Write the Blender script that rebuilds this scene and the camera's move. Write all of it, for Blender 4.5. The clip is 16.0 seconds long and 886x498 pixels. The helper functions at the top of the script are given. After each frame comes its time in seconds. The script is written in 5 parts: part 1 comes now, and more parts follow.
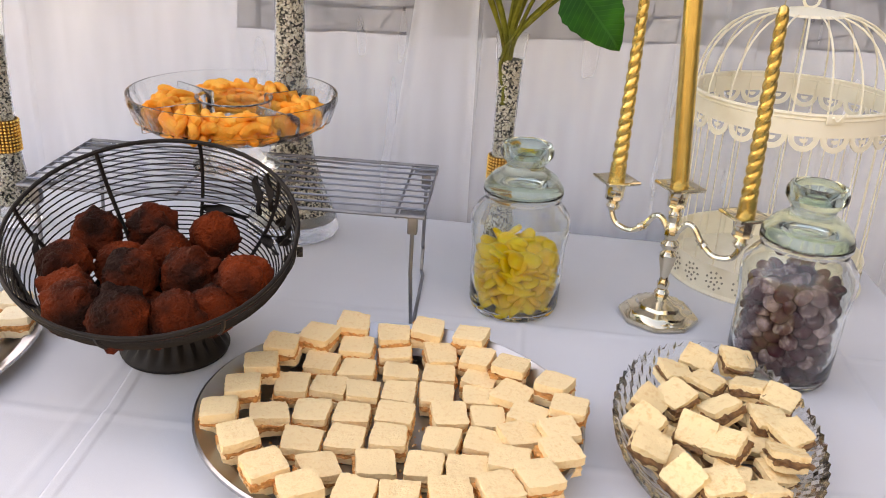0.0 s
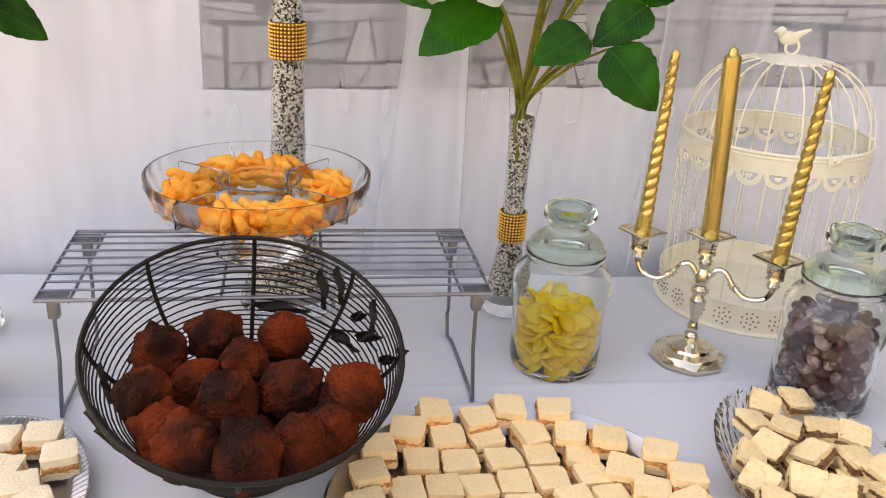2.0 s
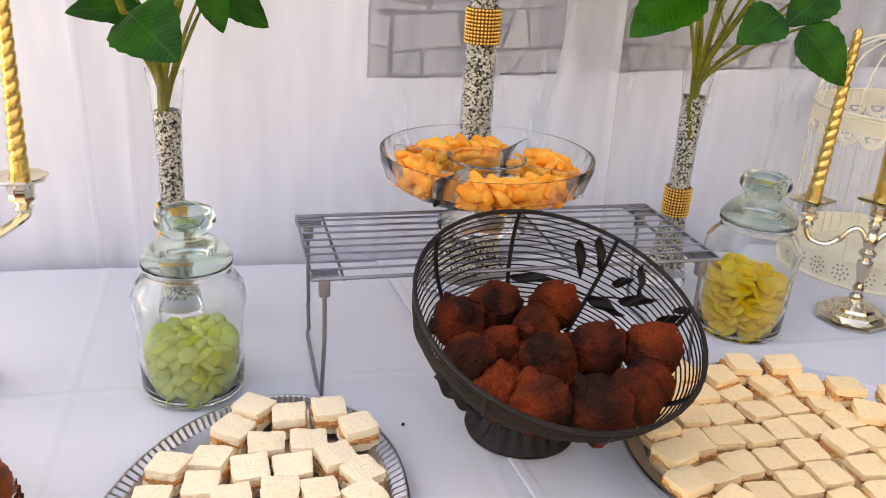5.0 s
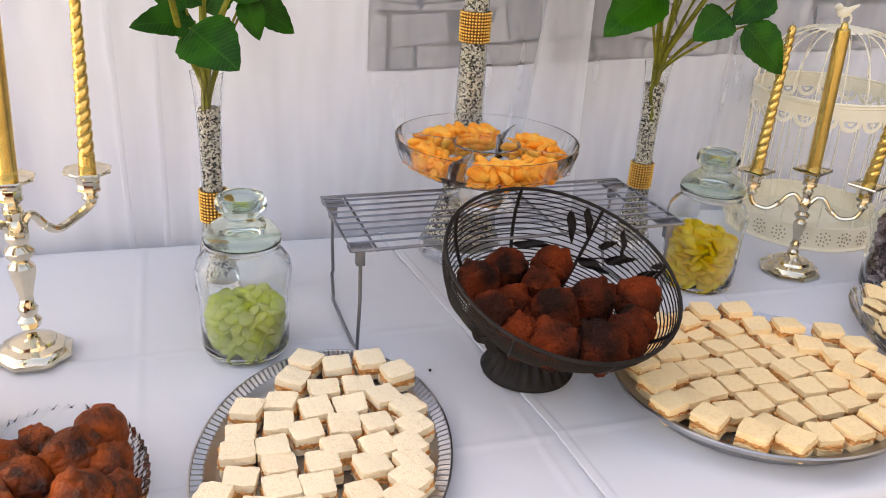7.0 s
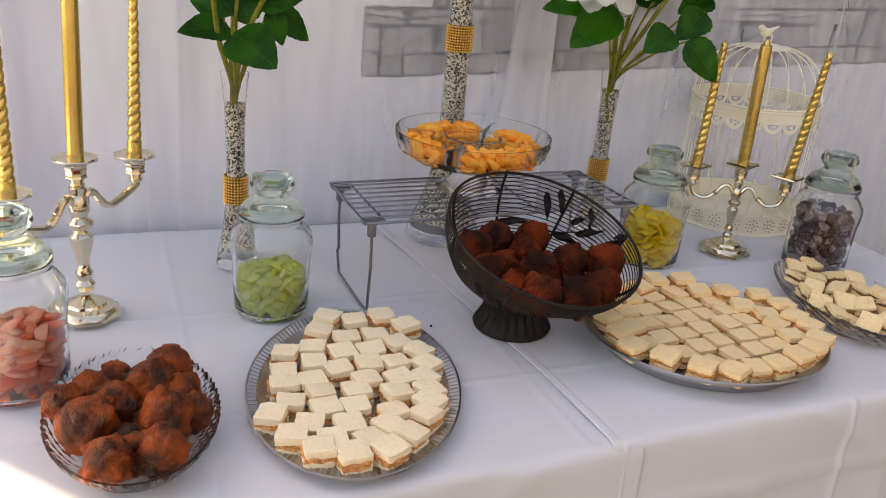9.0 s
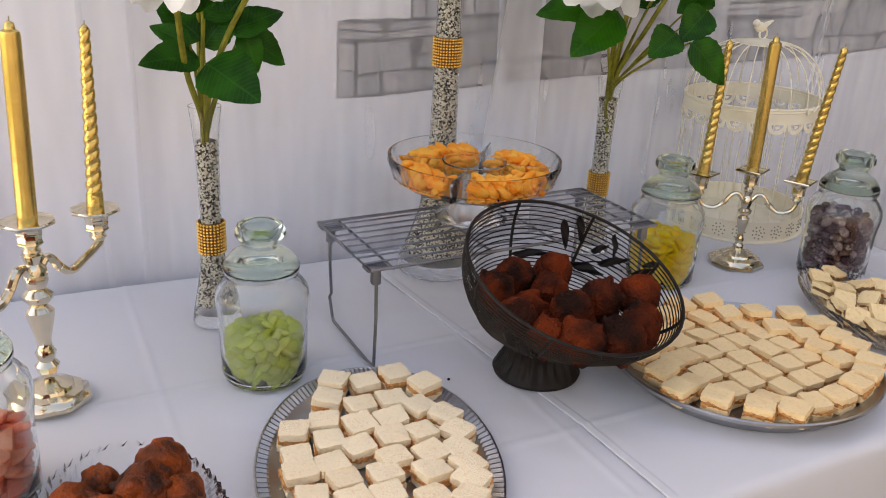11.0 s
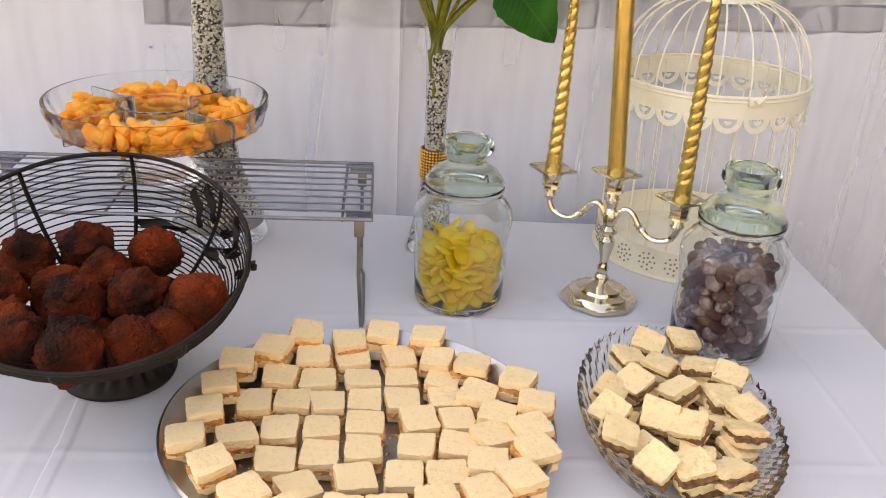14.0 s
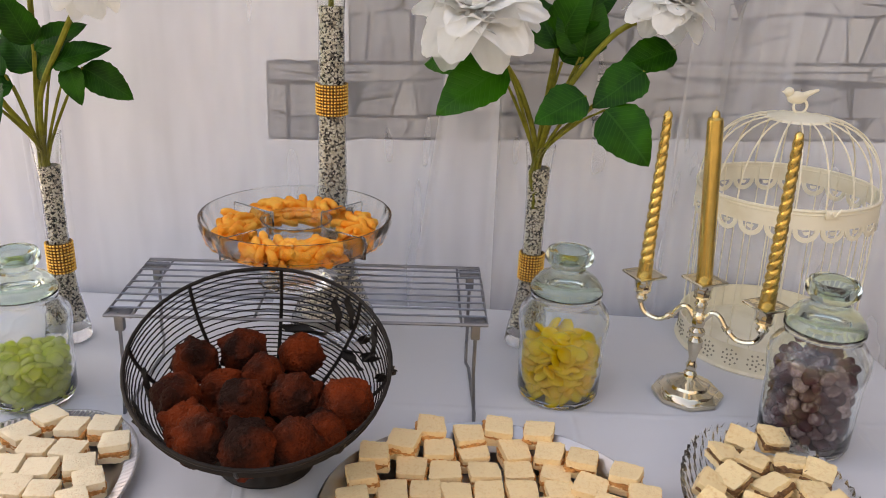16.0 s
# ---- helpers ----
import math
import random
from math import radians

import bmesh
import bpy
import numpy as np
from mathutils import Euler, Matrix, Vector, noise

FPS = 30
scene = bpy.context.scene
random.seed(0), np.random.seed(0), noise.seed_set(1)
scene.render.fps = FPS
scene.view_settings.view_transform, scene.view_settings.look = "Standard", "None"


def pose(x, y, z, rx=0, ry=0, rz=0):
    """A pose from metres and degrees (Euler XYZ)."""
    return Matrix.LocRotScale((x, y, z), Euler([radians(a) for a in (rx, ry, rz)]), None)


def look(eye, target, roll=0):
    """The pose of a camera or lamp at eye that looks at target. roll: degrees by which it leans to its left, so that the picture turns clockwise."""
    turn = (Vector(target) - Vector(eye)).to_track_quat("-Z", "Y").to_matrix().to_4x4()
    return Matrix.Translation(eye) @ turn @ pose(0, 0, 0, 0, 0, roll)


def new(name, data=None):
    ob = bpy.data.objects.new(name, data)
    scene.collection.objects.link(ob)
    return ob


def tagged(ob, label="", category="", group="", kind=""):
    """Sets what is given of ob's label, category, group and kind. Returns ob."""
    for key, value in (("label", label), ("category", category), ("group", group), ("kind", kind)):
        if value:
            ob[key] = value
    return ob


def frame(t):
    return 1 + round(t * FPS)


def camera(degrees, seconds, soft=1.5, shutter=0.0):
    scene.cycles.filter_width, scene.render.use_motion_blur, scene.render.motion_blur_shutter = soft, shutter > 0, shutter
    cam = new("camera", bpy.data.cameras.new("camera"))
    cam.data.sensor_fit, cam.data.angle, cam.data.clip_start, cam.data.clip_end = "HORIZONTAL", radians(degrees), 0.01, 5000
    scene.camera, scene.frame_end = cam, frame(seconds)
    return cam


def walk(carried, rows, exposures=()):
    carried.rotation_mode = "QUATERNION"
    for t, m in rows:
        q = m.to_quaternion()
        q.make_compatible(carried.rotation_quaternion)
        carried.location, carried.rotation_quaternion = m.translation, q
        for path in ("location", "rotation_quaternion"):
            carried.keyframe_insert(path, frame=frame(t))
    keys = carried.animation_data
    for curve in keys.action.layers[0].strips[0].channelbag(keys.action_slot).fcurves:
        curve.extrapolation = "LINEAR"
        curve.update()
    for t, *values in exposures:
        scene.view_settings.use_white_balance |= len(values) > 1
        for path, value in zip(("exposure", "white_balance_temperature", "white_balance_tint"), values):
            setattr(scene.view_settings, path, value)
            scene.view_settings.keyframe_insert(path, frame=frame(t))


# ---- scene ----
cam = camera(55.0, 16.0, soft=1.0)
PATH = [
    (0, (0.109, 0.093, 1.303), (-0.016, 1.924, 0.508), 3.5),
    (0.5, (0.079, 0.141, 1.267), (0.094, 1.985, 0.492), 5.2),
    (1, (0.009, 0.19, 1.274), (0.094, 2.032, 0.499), 5.5),
    (1.5, (-0.119, 0.196, 1.305), (0.059, 2.034, 0.536), 4.7),
    (2, (-0.209, 0.165, 1.362), (0.107, 1.983, 0.591), 3.7),
    (2.5, (-0.251, 0.041, 1.394), (0.133, 1.849, 0.628), 2.2),
    (3, (-0.304, -0.073, 1.401), (0.096, 1.747, 0.673), 3.7),
    (3.5, (-0.358, -0.062, 1.389), (0.016, 1.764, 0.662), 4.4),
    (4, (-0.44, 0.071, 1.336), (-0.056, 1.901, 0.627), 4.4),
    (4.5, (-0.526, 0.173, 1.308), (-0.066, 1.981, 0.587), 4.7),
    (5, (-0.601, 0.184, 1.322), (-0.118, 1.972, 0.567), 3.6),
    (5.2, (-0.638, 0.183, 1.325), (-0.133, 1.957, 0.551), 3.3),
    (7.3, (-0.775, 0.009, 1.392), (-0.15, 1.729, 0.583), 3.7),
    (7.5, (-0.799, -0.017, 1.383), (-0.17, 1.7, 0.573), 3.7),
    (8, (-0.861, -0.096, 1.388), (-0.215, 1.621, 0.59), 4.0),
    (8.5, (-0.898, -0.143, 1.402), (-0.144, 1.543, 0.634), 5.4),
    (8.7, (-0.906, -0.145, 1.397), (-0.154, 1.547, 0.642), 5.3),
    (10.8, (-1.015, 0.057, 1.412), (-0.094, 1.667, 0.664), 3.4),
    (11, (-0.95, 0.064, 1.393), (-0.061, 1.693, 0.649), 3.0),
    (11.5, (-0.705, 0.078, 1.376), (-0.007, 1.792, 0.616), 3.9),
    (12, (-0.495, 0.123, 1.395), (0.186, 1.839, 0.624), 4.5),
    (12.5, (-0.276, 0.138, 1.383), (0.229, 1.905, 0.596), 4.1),
    (13, (-0.128, 0.161, 1.357), (0.32, 1.94, 0.562), 3.4),
    (13.5, (-0.006, 0.111, 1.347), (0.154, 1.924, 0.517), 2.1),
    (14, (0.031, 0.111, 1.325), (0.17, 1.922, 0.489), 3.4),
    (14.5, (0.009, 0.074, 1.371), (0.159, 1.886, 0.538), 3.7),
    (15, (-0.019, 0.035, 1.409), (0.119, 1.877, 0.641), 3.5),
    (15.5, (-0.036, 0.019, 1.432), (0.046, 1.88, 0.706), 2.9),
    (16, (-0.071, 0.019, 1.427), (-0.036, 1.889, 0.719), 2.3),
]
EXPOSURE = [(t, e + 0.02, k * 1.14, 21) for t, e, k in ((0.0, 2.39, 10200), (0.5, 2.42, 10200), (1.0, 2.45, 10200), (1.5, 2.47, 10200), (2.0, 2.4, 10100), (2.5, 2.25, 10000), (3.0, 2.1, 9900), (3.5, 1.97, 9900), (4.0, 2.04, 9900), (4.5, 2.4, 9800), (5.0, 2.4, 9800), (7.5, 2.05, 9800), (8.0, 1.74, 9700), (8.5, 1.73, 9600), (11.0, 1.8, 9600), (11.5, 1.88, 9600), (12.0, 2.04, 9900), (12.5, 2.27, 10100), (13.0, 2.35, 10100), (13.5, 2.4, 10200), (14.0, 2.34, 10200), (14.5, 2.4, 10200), (15.0, 2.18, 10200), (15.5, 2.16, 10200), (16.0, 1.97, 10300))]   # seconds, stops, kelvin, tint
walk(cam, [(t, look(eye, target, roll)) for t, eye, target, roll in PATH], EXPOSURE)

# ---- light ----
world = bpy.data.worlds.new("sky")
scene.world = world
world.use_nodes = True
wn = world.node_tree
sky = wn.nodes.new("ShaderNodeTexSky")
sky.sky_type, sky.sun_disc = "NISHITA", False
SUN_EL, SUN_AZ = 46.0, -40.0          # azimuth clockwise from +y
sky.sun_elevation, sky.sun_rotation = radians(SUN_EL), radians(SUN_AZ)
wn.nodes["Background"].inputs["Strength"].default_value = 0.15
wn.links.new(sky.outputs[0], wn.nodes["Background"].inputs["Color"])
sun_data = bpy.data.lights.new("sun", "SUN")
sun_data.energy, sun_data.angle, sun_data.color = 5.0, radians(1.2), (1.0, 0.95, 0.87)
sun = new("sun", sun_data)
sd = Vector((math.sin(radians(SUN_AZ)) * math.cos(radians(SUN_EL)), math.cos(radians(SUN_AZ)) * math.cos(radians(SUN_EL)), math.sin(radians(SUN_EL))))
sun.matrix_world = look(sd * 10, (0, 0, 0))

# ---- materials ----


def mat(name, color, rough=0.5, metal=0.0, trans=0.0, ior=1.45, sss=0.0, spec=0.5, vary=0.0, scale=20.0, color2=None,
        bump=0.0, bump_scale=60.0, obj_random=0.0, coat=0.0, sheen=0.0, detail=4.0, fac_low=0.35, fac_high=0.65, normal_dist=0.002):
    """A Principled material with two scales of noise in colour and relief."""
    m = bpy.data.materials.new(name)
    m.use_nodes = True
    nt = m.node_tree
    b = nt.nodes["Principled BSDF"]
    b.inputs["Base Color"].default_value = (*color, 1)
    b.inputs["Roughness"].default_value = rough
    b.inputs["Metallic"].default_value = metal
    b.inputs["Transmission Weight"].default_value = trans
    b.inputs["IOR"].default_value = ior
    b.inputs["Specular IOR Level"].default_value = spec
    b.inputs["Coat Weight"].default_value = coat
    b.inputs["Sheen Weight"].default_value = sheen
    if sss:
        b.inputs["Subsurface Weight"].default_value = sss
        b.inputs["Subsurface Radius"].default_value = (0.01, 0.006, 0.003)
        b.inputs["Subsurface Scale"].default_value = 0.5
    tc = nt.nodes.new("ShaderNodeTexCoord")
    if color2 or vary or obj_random:
        n1 = nt.nodes.new("ShaderNodeTexNoise")
        n1.inputs["Scale"].default_value, n1.inputs["Detail"].default_value = scale, detail
        nt.links.new(tc.outputs["Object"], n1.inputs["Vector"])
        rmp = nt.nodes.new("ShaderNodeMapRange")
        rmp.inputs["From Min"].default_value, rmp.inputs["From Max"].default_value = fac_low, fac_high
        nt.links.new(n1.outputs["Fac"], rmp.inputs["Value"])
        mix = nt.nodes.new("ShaderNodeMix")
        mix.data_type = "RGBA"
        c2 = color2 if color2 else tuple(c * (1 - vary) for c in color)
        mix.inputs["A"].default_value, mix.inputs["B"].default_value = (*color, 1), (*c2, 1)
        if obj_random:
            oi = nt.nodes.new("ShaderNodeObjectInfo")
            sh = nt.nodes.new("ShaderNodeMath")
            sh.operation = "MULTIPLY_ADD"
            sh.inputs[1].default_value, sh.inputs[2].default_value = obj_random * 2, -obj_random
            nt.links.new(oi.outputs["Random"], sh.inputs[0])
            ad = nt.nodes.new("ShaderNodeMath")
            ad.operation, ad.use_clamp = "ADD", True
            nt.links.new(sh.outputs[0], ad.inputs[0])
            nt.links.new(rmp.outputs["Result"], ad.inputs[1])
            nt.links.new(ad.outputs[0], mix.inputs["Factor"])
            cb = nt.nodes.new("ShaderNodeVectorMath")
            cb.operation = "ADD"
            nt.links.new(tc.outputs["Object"], cb.inputs[0])
            nt.links.new(oi.outputs["Random"], cb.inputs[1])
            nt.links.new(cb.outputs[0], n1.inputs["Vector"])
        else:
            nt.links.new(rmp.outputs["Result"], mix.inputs["Factor"])
        nt.links.new(mix.outputs["Result"], b.inputs["Base Color"])
    if bump:
        n2 = nt.nodes.new("ShaderNodeTexNoise")
        n2.inputs["Scale"].default_value, n2.inputs["Detail"].default_value = bump_scale, 6
        nt.links.new(tc.outputs["Object"], n2.inputs["Vector"])
        bp = nt.nodes.new("ShaderNodeBump")
        bp.inputs["Strength"].default_value, bp.inputs["Distance"].default_value = bump, normal_dist
        nt.links.new(n2.outputs["Fac"], bp.inputs["Height"])
        nt.links.new(bp.outputs["Normal"], b.inputs["Normal"])
    return m


def island_mat(name, colors, rough=0.45):
    """Colours picked by the random number of each loose piece."""
    m = mat(name, colors[0], rough)
    nt = m.node_tree
    geo = nt.nodes.new("ShaderNodeNewGeometry")
    ramp = nt.nodes.new("ShaderNodeValToRGB")
    ramp.color_ramp.interpolation = "CONSTANT"
    while len(ramp.color_ramp.elements) < len(colors):
        ramp.color_ramp.elements.new(0.5)
    for i, c in enumerate(colors):
        ramp.color_ramp.elements[i].position = i / len(colors)
        ramp.color_ramp.elements[i].color = (*c, 1)
    nt.links.new(geo.outputs["Random Per Island"], ramp.inputs["Fac"])
    nt.links.new(ramp.outputs["Color"], nt.nodes["Principled BSDF"].inputs["Base Color"])
    return m


# gathered is the cover at the left, raised to imitate brighter light; plain at the right
def sheer_mat(name, gathered, plain):
    """White voile: threads scatter and pass light, the gaps between them show what hangs behind."""
    m = bpy.data.materials.new(name)
    m.use_nodes = True
    nt = m.node_tree
    nt.nodes.remove(nt.nodes["Principled BSDF"])
    out = nt.nodes["Material Output"]
    dif, tl, tr = (nt.nodes.new("ShaderNodeBsdf" + k) for k in ("Diffuse", "Translucent", "Transparent"))
    dif.inputs["Color"].default_value = (0.93, 0.945, 0.99, 1)
    tl.inputs["Color"].default_value = (0.93, 0.945, 0.99, 1)
    m1, m2 = nt.nodes.new("ShaderNodeMixShader"), nt.nodes.new("ShaderNodeMixShader")
    m1.inputs[0].default_value = 0.3
    nt.links.new(dif.outputs[0], m1.inputs[1])
    nt.links.new(tl.outputs[0], m1.inputs[2])
    tc, nz = nt.nodes.new("ShaderNodeTexCoord"), nt.nodes.new("ShaderNodeTexNoise")
    mp = nt.nodes.new("ShaderNodeMapping")
    mp.inputs["Scale"].default_value = (3, 3, 0.5)
    nt.links.new(tc.outputs["Object"], mp.inputs["Vector"])
    nt.links.new(mp.outputs[0], nz.inputs["Vector"])
    rg = nt.nodes.new("ShaderNodeMapRange")
    rg.inputs["From Min"].default_value, rg.inputs["From Max"].default_value = 0.3, 0.7
    rg.inputs["To Min"].default_value, rg.inputs["To Max"].default_value = -0.09, 0.09
    nt.links.new(nz.outputs["Fac"], rg.inputs["Value"])
    sep, full, add = nt.nodes.new("ShaderNodeSeparateXYZ"), nt.nodes.new("ShaderNodeMapRange"), nt.nodes.new("ShaderNodeMath")
    nt.links.new(tc.outputs["Object"], sep.inputs[0])
    nt.links.new(sep.outputs["X"], full.inputs["Value"])
    full.inputs["From Min"].default_value, full.inputs["From Max"].default_value = -0.62, -0.4       # denser at the left: the brighter light there is put into the cover
    full.inputs["To Min"].default_value, full.inputs["To Max"].default_value = gathered, plain
    nt.links.new(rg.outputs["Result"], add.inputs[0])
    nt.links.new(full.outputs["Result"], add.inputs[1])
    nt.links.new(add.outputs[0], m2.inputs[0])
    nt.links.new(tr.outputs[0], m2.inputs[1])
    nt.links.new(m1.outputs[0], m2.inputs[2])
    nt.links.new(m2.outputs[0], out.inputs["Surface"])
    return m


WALL_SLOPE = 0.032       # the printed wall rises a little along x


def stone_print_mat():
    """White cloth printed with a grey dry-stone wall, its ragged lower edge and left end."""
    m = mat("printed_cloth", (0.8, 0.79, 0.8), 0.8)
    nt = m.node_tree
    L = nt.links.new
    b = nt.nodes["Principled BSDF"]
    tc = nt.nodes.new("ShaderNodeTexCoord")
    sep = nt.nodes.new("ShaderNodeSeparateXYZ")
    L(tc.outputs["Object"], sep.inputs[0])

    def math_node(op, a, c):
        n = nt.nodes.new("ShaderNodeMath")
        n.operation = op
        for i, v in enumerate((a, c)):
            if isinstance(v, (int, float)):
                n.inputs[i].default_value = v
            else:
                L(v, n.inputs[i])
        return n.outputs[0]

    wob = nt.nodes.new("ShaderNodeTexNoise")
    wob.inputs["Scale"].default_value = 14
    L(tc.outputs["Object"], wob.inputs["Vector"])
    # a low wall with a grey ledge on it, and a taller wall behind that starts further along
    wz = math_node("MULTIPLY", wob.outputs["Fac"], 0.016)
    slope = math_node("MULTIPLY", sep.outputs["X"], WALL_SLOPE)
    zz = math_node("SUBTRACT", math_node("SUBTRACT", sep.outputs["Z"], slope), wz)
    low = math_node("MULTIPLY", math_node("GREATER_THAN", sep.outputs["X"], -0.374), math_node("MULTIPLY", math_node("GREATER_THAN", zz, 1.050), math_node("LESS_THAN", zz, 1.196)))
    high = math_node("MULTIPLY", math_node("GREATER_THAN", sep.outputs["X"], -0.225), math_node("GREATER_THAN", zz, 1.19))
    wall = math_node("MAXIMUM", low, high)
    end = math_node("MULTIPLY", low, math_node("LESS_THAN", sep.outputs["X"], -0.358))

    def lay(under, over, fac):
        n = nt.nodes.new("ShaderNodeMix")
        n.data_type = "RGBA"
        for key, v in (("A", under), ("B", over)):
            if isinstance(v, tuple):
                n.inputs[key].default_value = (*v, 1)
            else:
                L(v, n.inputs[key])
        L(fac, n.inputs["Factor"])
        return n.outputs["Result"]
    col = lay((0.86, 0.88, 0.94), (0.07, 0.07, 0.085), wall)
    col = lay(col, (0.34, 0.34, 0.37), math_node("MULTIPLY", end, 0.6))
    # pale bricks printed at the far end
    br = nt.nodes.new("ShaderNodeTexBrick")
    br.inputs["Scale"].default_value = 9
    br.inputs["Color1"].default_value, br.inputs["Color2"].default_value = (0.62, 0.6, 0.62, 1), (0.7, 0.68, 0.7, 1)
    br.inputs["Mortar"].default_value = (0.4, 0.4, 0.43, 1)
    mp2 = nt.nodes.new("ShaderNodeMapping")
    mp2.inputs["Rotation"].default_value = (radians(90), 0, 0)
    L(tc.outputs["Object"], mp2.inputs["Vector"])
    L(mp2.outputs[0], br.inputs["Vector"])
    mx2 = nt.nodes.new("ShaderNodeMix")
    mx2.data_type = "RGBA"
    L(col, mx2.inputs["A"])
    L(br.outputs["Color"], mx2.inputs["B"])
    L(math_node("LESS_THAN", sep.outputs["X"], -1.02), mx2.inputs["Factor"])
    L(mx2.outputs["Result"], b.inputs["Base Color"])
    return m


CLOTH = mat("white_tablecloth", (0.66, 0.675, 0.715), 0.85, vary=0.03, scale=3, bump=0.25, bump_scale=900, sheen=0.1, normal_dist=0.0006)


def add_creases(m, scale, dist, strength=1.0):
    """Soft pressed creases and wrinkles under the weave."""
    nt = m.node_tree
    tc, nz, nz2, bp = (nt.nodes.new("ShaderNode" + k) for k in ("TexCoord", "TexNoise", "TexNoise", "Bump"))
    nz.noise_type = "RIDGED_MULTIFRACTAL"
    nz.inputs["Scale"].default_value, nz.inputs["Detail"].default_value, nz.inputs["Distortion"].default_value = scale, 2.0, 0.6
    nz2.inputs["Scale"].default_value = scale * 0.4
    mul = nt.nodes.new("ShaderNodeMath")
    mul.operation = "MULTIPLY"
    nt.links.new(tc.outputs["Object"], nz.inputs["Vector"])
    nt.links.new(tc.outputs["Object"], nz2.inputs["Vector"])
    nt.links.new(nz.outputs["Fac"], mul.inputs[0])
    nt.links.new(nz2.outputs["Fac"], mul.inputs[1])
    bp.inputs["Strength"].default_value, bp.inputs["Distance"].default_value = strength, dist
    nt.links.new(mul.outputs[0], bp.inputs["Height"])
    b = nt.nodes["Principled BSDF"]
    old = b.inputs["Normal"].links[0].from_node
    nt.links.new(bp.outputs["Normal"], old.inputs["Normal"])


def add_veins(m):
    """Side veins running forward from the midrib of a leaf that lies along x."""
    nt = m.node_tree
    L = nt.links.new
    tc, sep = nt.nodes.new("ShaderNodeTexCoord"), nt.nodes.new("ShaderNodeSeparateXYZ")
    L(tc.outputs["Object"], sep.inputs[0])

    def calc(op, a, b2=0.0):
        n = nt.nodes.new("ShaderNodeMath")
        n.operation = op
        for i, v in enumerate((a, b2)):
            if isinstance(v, (int, float)):
                n.inputs[i].default_value = v
            else:
                L(v, n.inputs[i])
        return n.outputs[0]
    ay = calc("ABSOLUTE", sep.outputs["Y"])
    ph = calc("MULTIPLY", calc("SUBTRACT", sep.outputs["X"], calc("MULTIPLY", ay, 0.75)), 44.0)
    side = calc("POWER", calc("ABSOLUTE", calc("COSINE", ph)), 40.0)
    mid = calc("LESS_THAN", ay, 0.012)
    fac = calc("MAXIMUM", side, mid)
    b = nt.nodes["Principled BSDF"]
    old = b.inputs["Base Color"].links[0].from_socket
    mix = nt.nodes.new("ShaderNodeMix")
    mix.data_type = "RGBA"
    L(old, mix.inputs["A"])
    mix.inputs["B"].default_value = (0.02, 0.13, 0.015, 1)
    L(calc("MULTIPLY", fac, 0.36), mix.inputs["Factor"])
    L(mix.outputs["Result"], b.inputs["Base Color"])
    bp = nt.nodes.new("ShaderNodeBump")
    bp.inputs["Strength"].default_value, bp.inputs["Distance"].default_value, bp.invert = 0.2, 0.003, True
    L(fac, bp.inputs["Height"])
    L(bp.outputs["Normal"], b.inputs["Normal"].links[0].from_node.inputs["Normal"])


add_creases(CLOTH, 4.0, 0.02, 0.9)
VOILE = sheer_mat("white_voile", 0.8, 0.32)
DOUBLE_VOILE = sheer_mat("doubled_white_voile", 0.6, 0.6)
PRINT = stone_print_mat()
BLUE = mat("blue_drape", (0.3, 0.36, 0.6), 0.85, vary=0.2, scale=5)
PAVING = mat("grey_paving", (0.1, 0.1, 0.098), 0.9, vary=0.3, scale=1.5, bump=0.3, bump_scale=30)
GRASS = mat("lawn", (0.07, 0.11, 0.03), 0.9, vary=0.4, scale=3, bump=0.5, bump_scale=40)
CANVAS = mat("white_canvas", (0.75, 0.74, 0.72), 0.8, vary=0.06, scale=2)
PLASTER = mat("grey_render", (0.22, 0.22, 0.22), 0.9, vary=0.15, scale=2, bump=0.2)
GLASS = mat("green_tinted_glass", (0.96, 0.984, 0.971), 0.02, trans=1.0, ior=1.46, bump=0.1, bump_scale=24)
LID_GLASS = mat("green_tinted_lid_glass", (0.72, 0.86, 0.79), 0.04, trans=1.0, ior=1.38, bump=0.12, bump_scale=30)
CRYSTAL = mat("clear_pressed_glass", (0.97, 0.98, 0.975), 0.06, trans=1.0, ior=1.3, bump=0.25, bump_scale=70)
CUTGLASS = mat("cut_glass", (0.98, 0.99, 0.99), 0.16, trans=1.0, ior=1.36)
SILVER = mat("silver_plate", (0.8, 0.71, 0.55), 0.09, metal=1.0, vary=0.12, scale=30, bump=0.05, bump_scale=80)
TRAY = mat("polished_steel", (0.46, 0.46, 0.47), 0.32, metal=1.0, vary=0.14, scale=25)
WIRE = mat("grey_steel_wire", (0.26, 0.27, 0.3), 0.36, metal=0.85, vary=0.2, scale=40)
IRON = mat("dark_brown_iron", (0.016, 0.011, 0.009), 0.55, metal=0.0, vary=0.4, scale=30, bump=0.2, bump_scale=200, spec=0.3)
CREAM = mat("cream_enamel", (0.9, 0.84, 0.68), 0.5, color2=(0.7, 0.61, 0.42), scale=14, fac_low=0.5, fac_high=0.85, bump=0.1, bump_scale=150)
HOLE = mat("shadowed_hole", (0.3, 0.27, 0.2), 0.9)
GOLD = mat("gold_wax", (0.83, 0.57, 0.19), 0.27, metal=0.92, vary=0.2, scale=60, bump=0.12, bump_scale=150)
WICK = mat("wick", (0.3, 0.25, 0.15), 0.9)
BEAD = mat("gold_beads", (1.0, 0.6, 0.16), 0.25, metal=0.85)
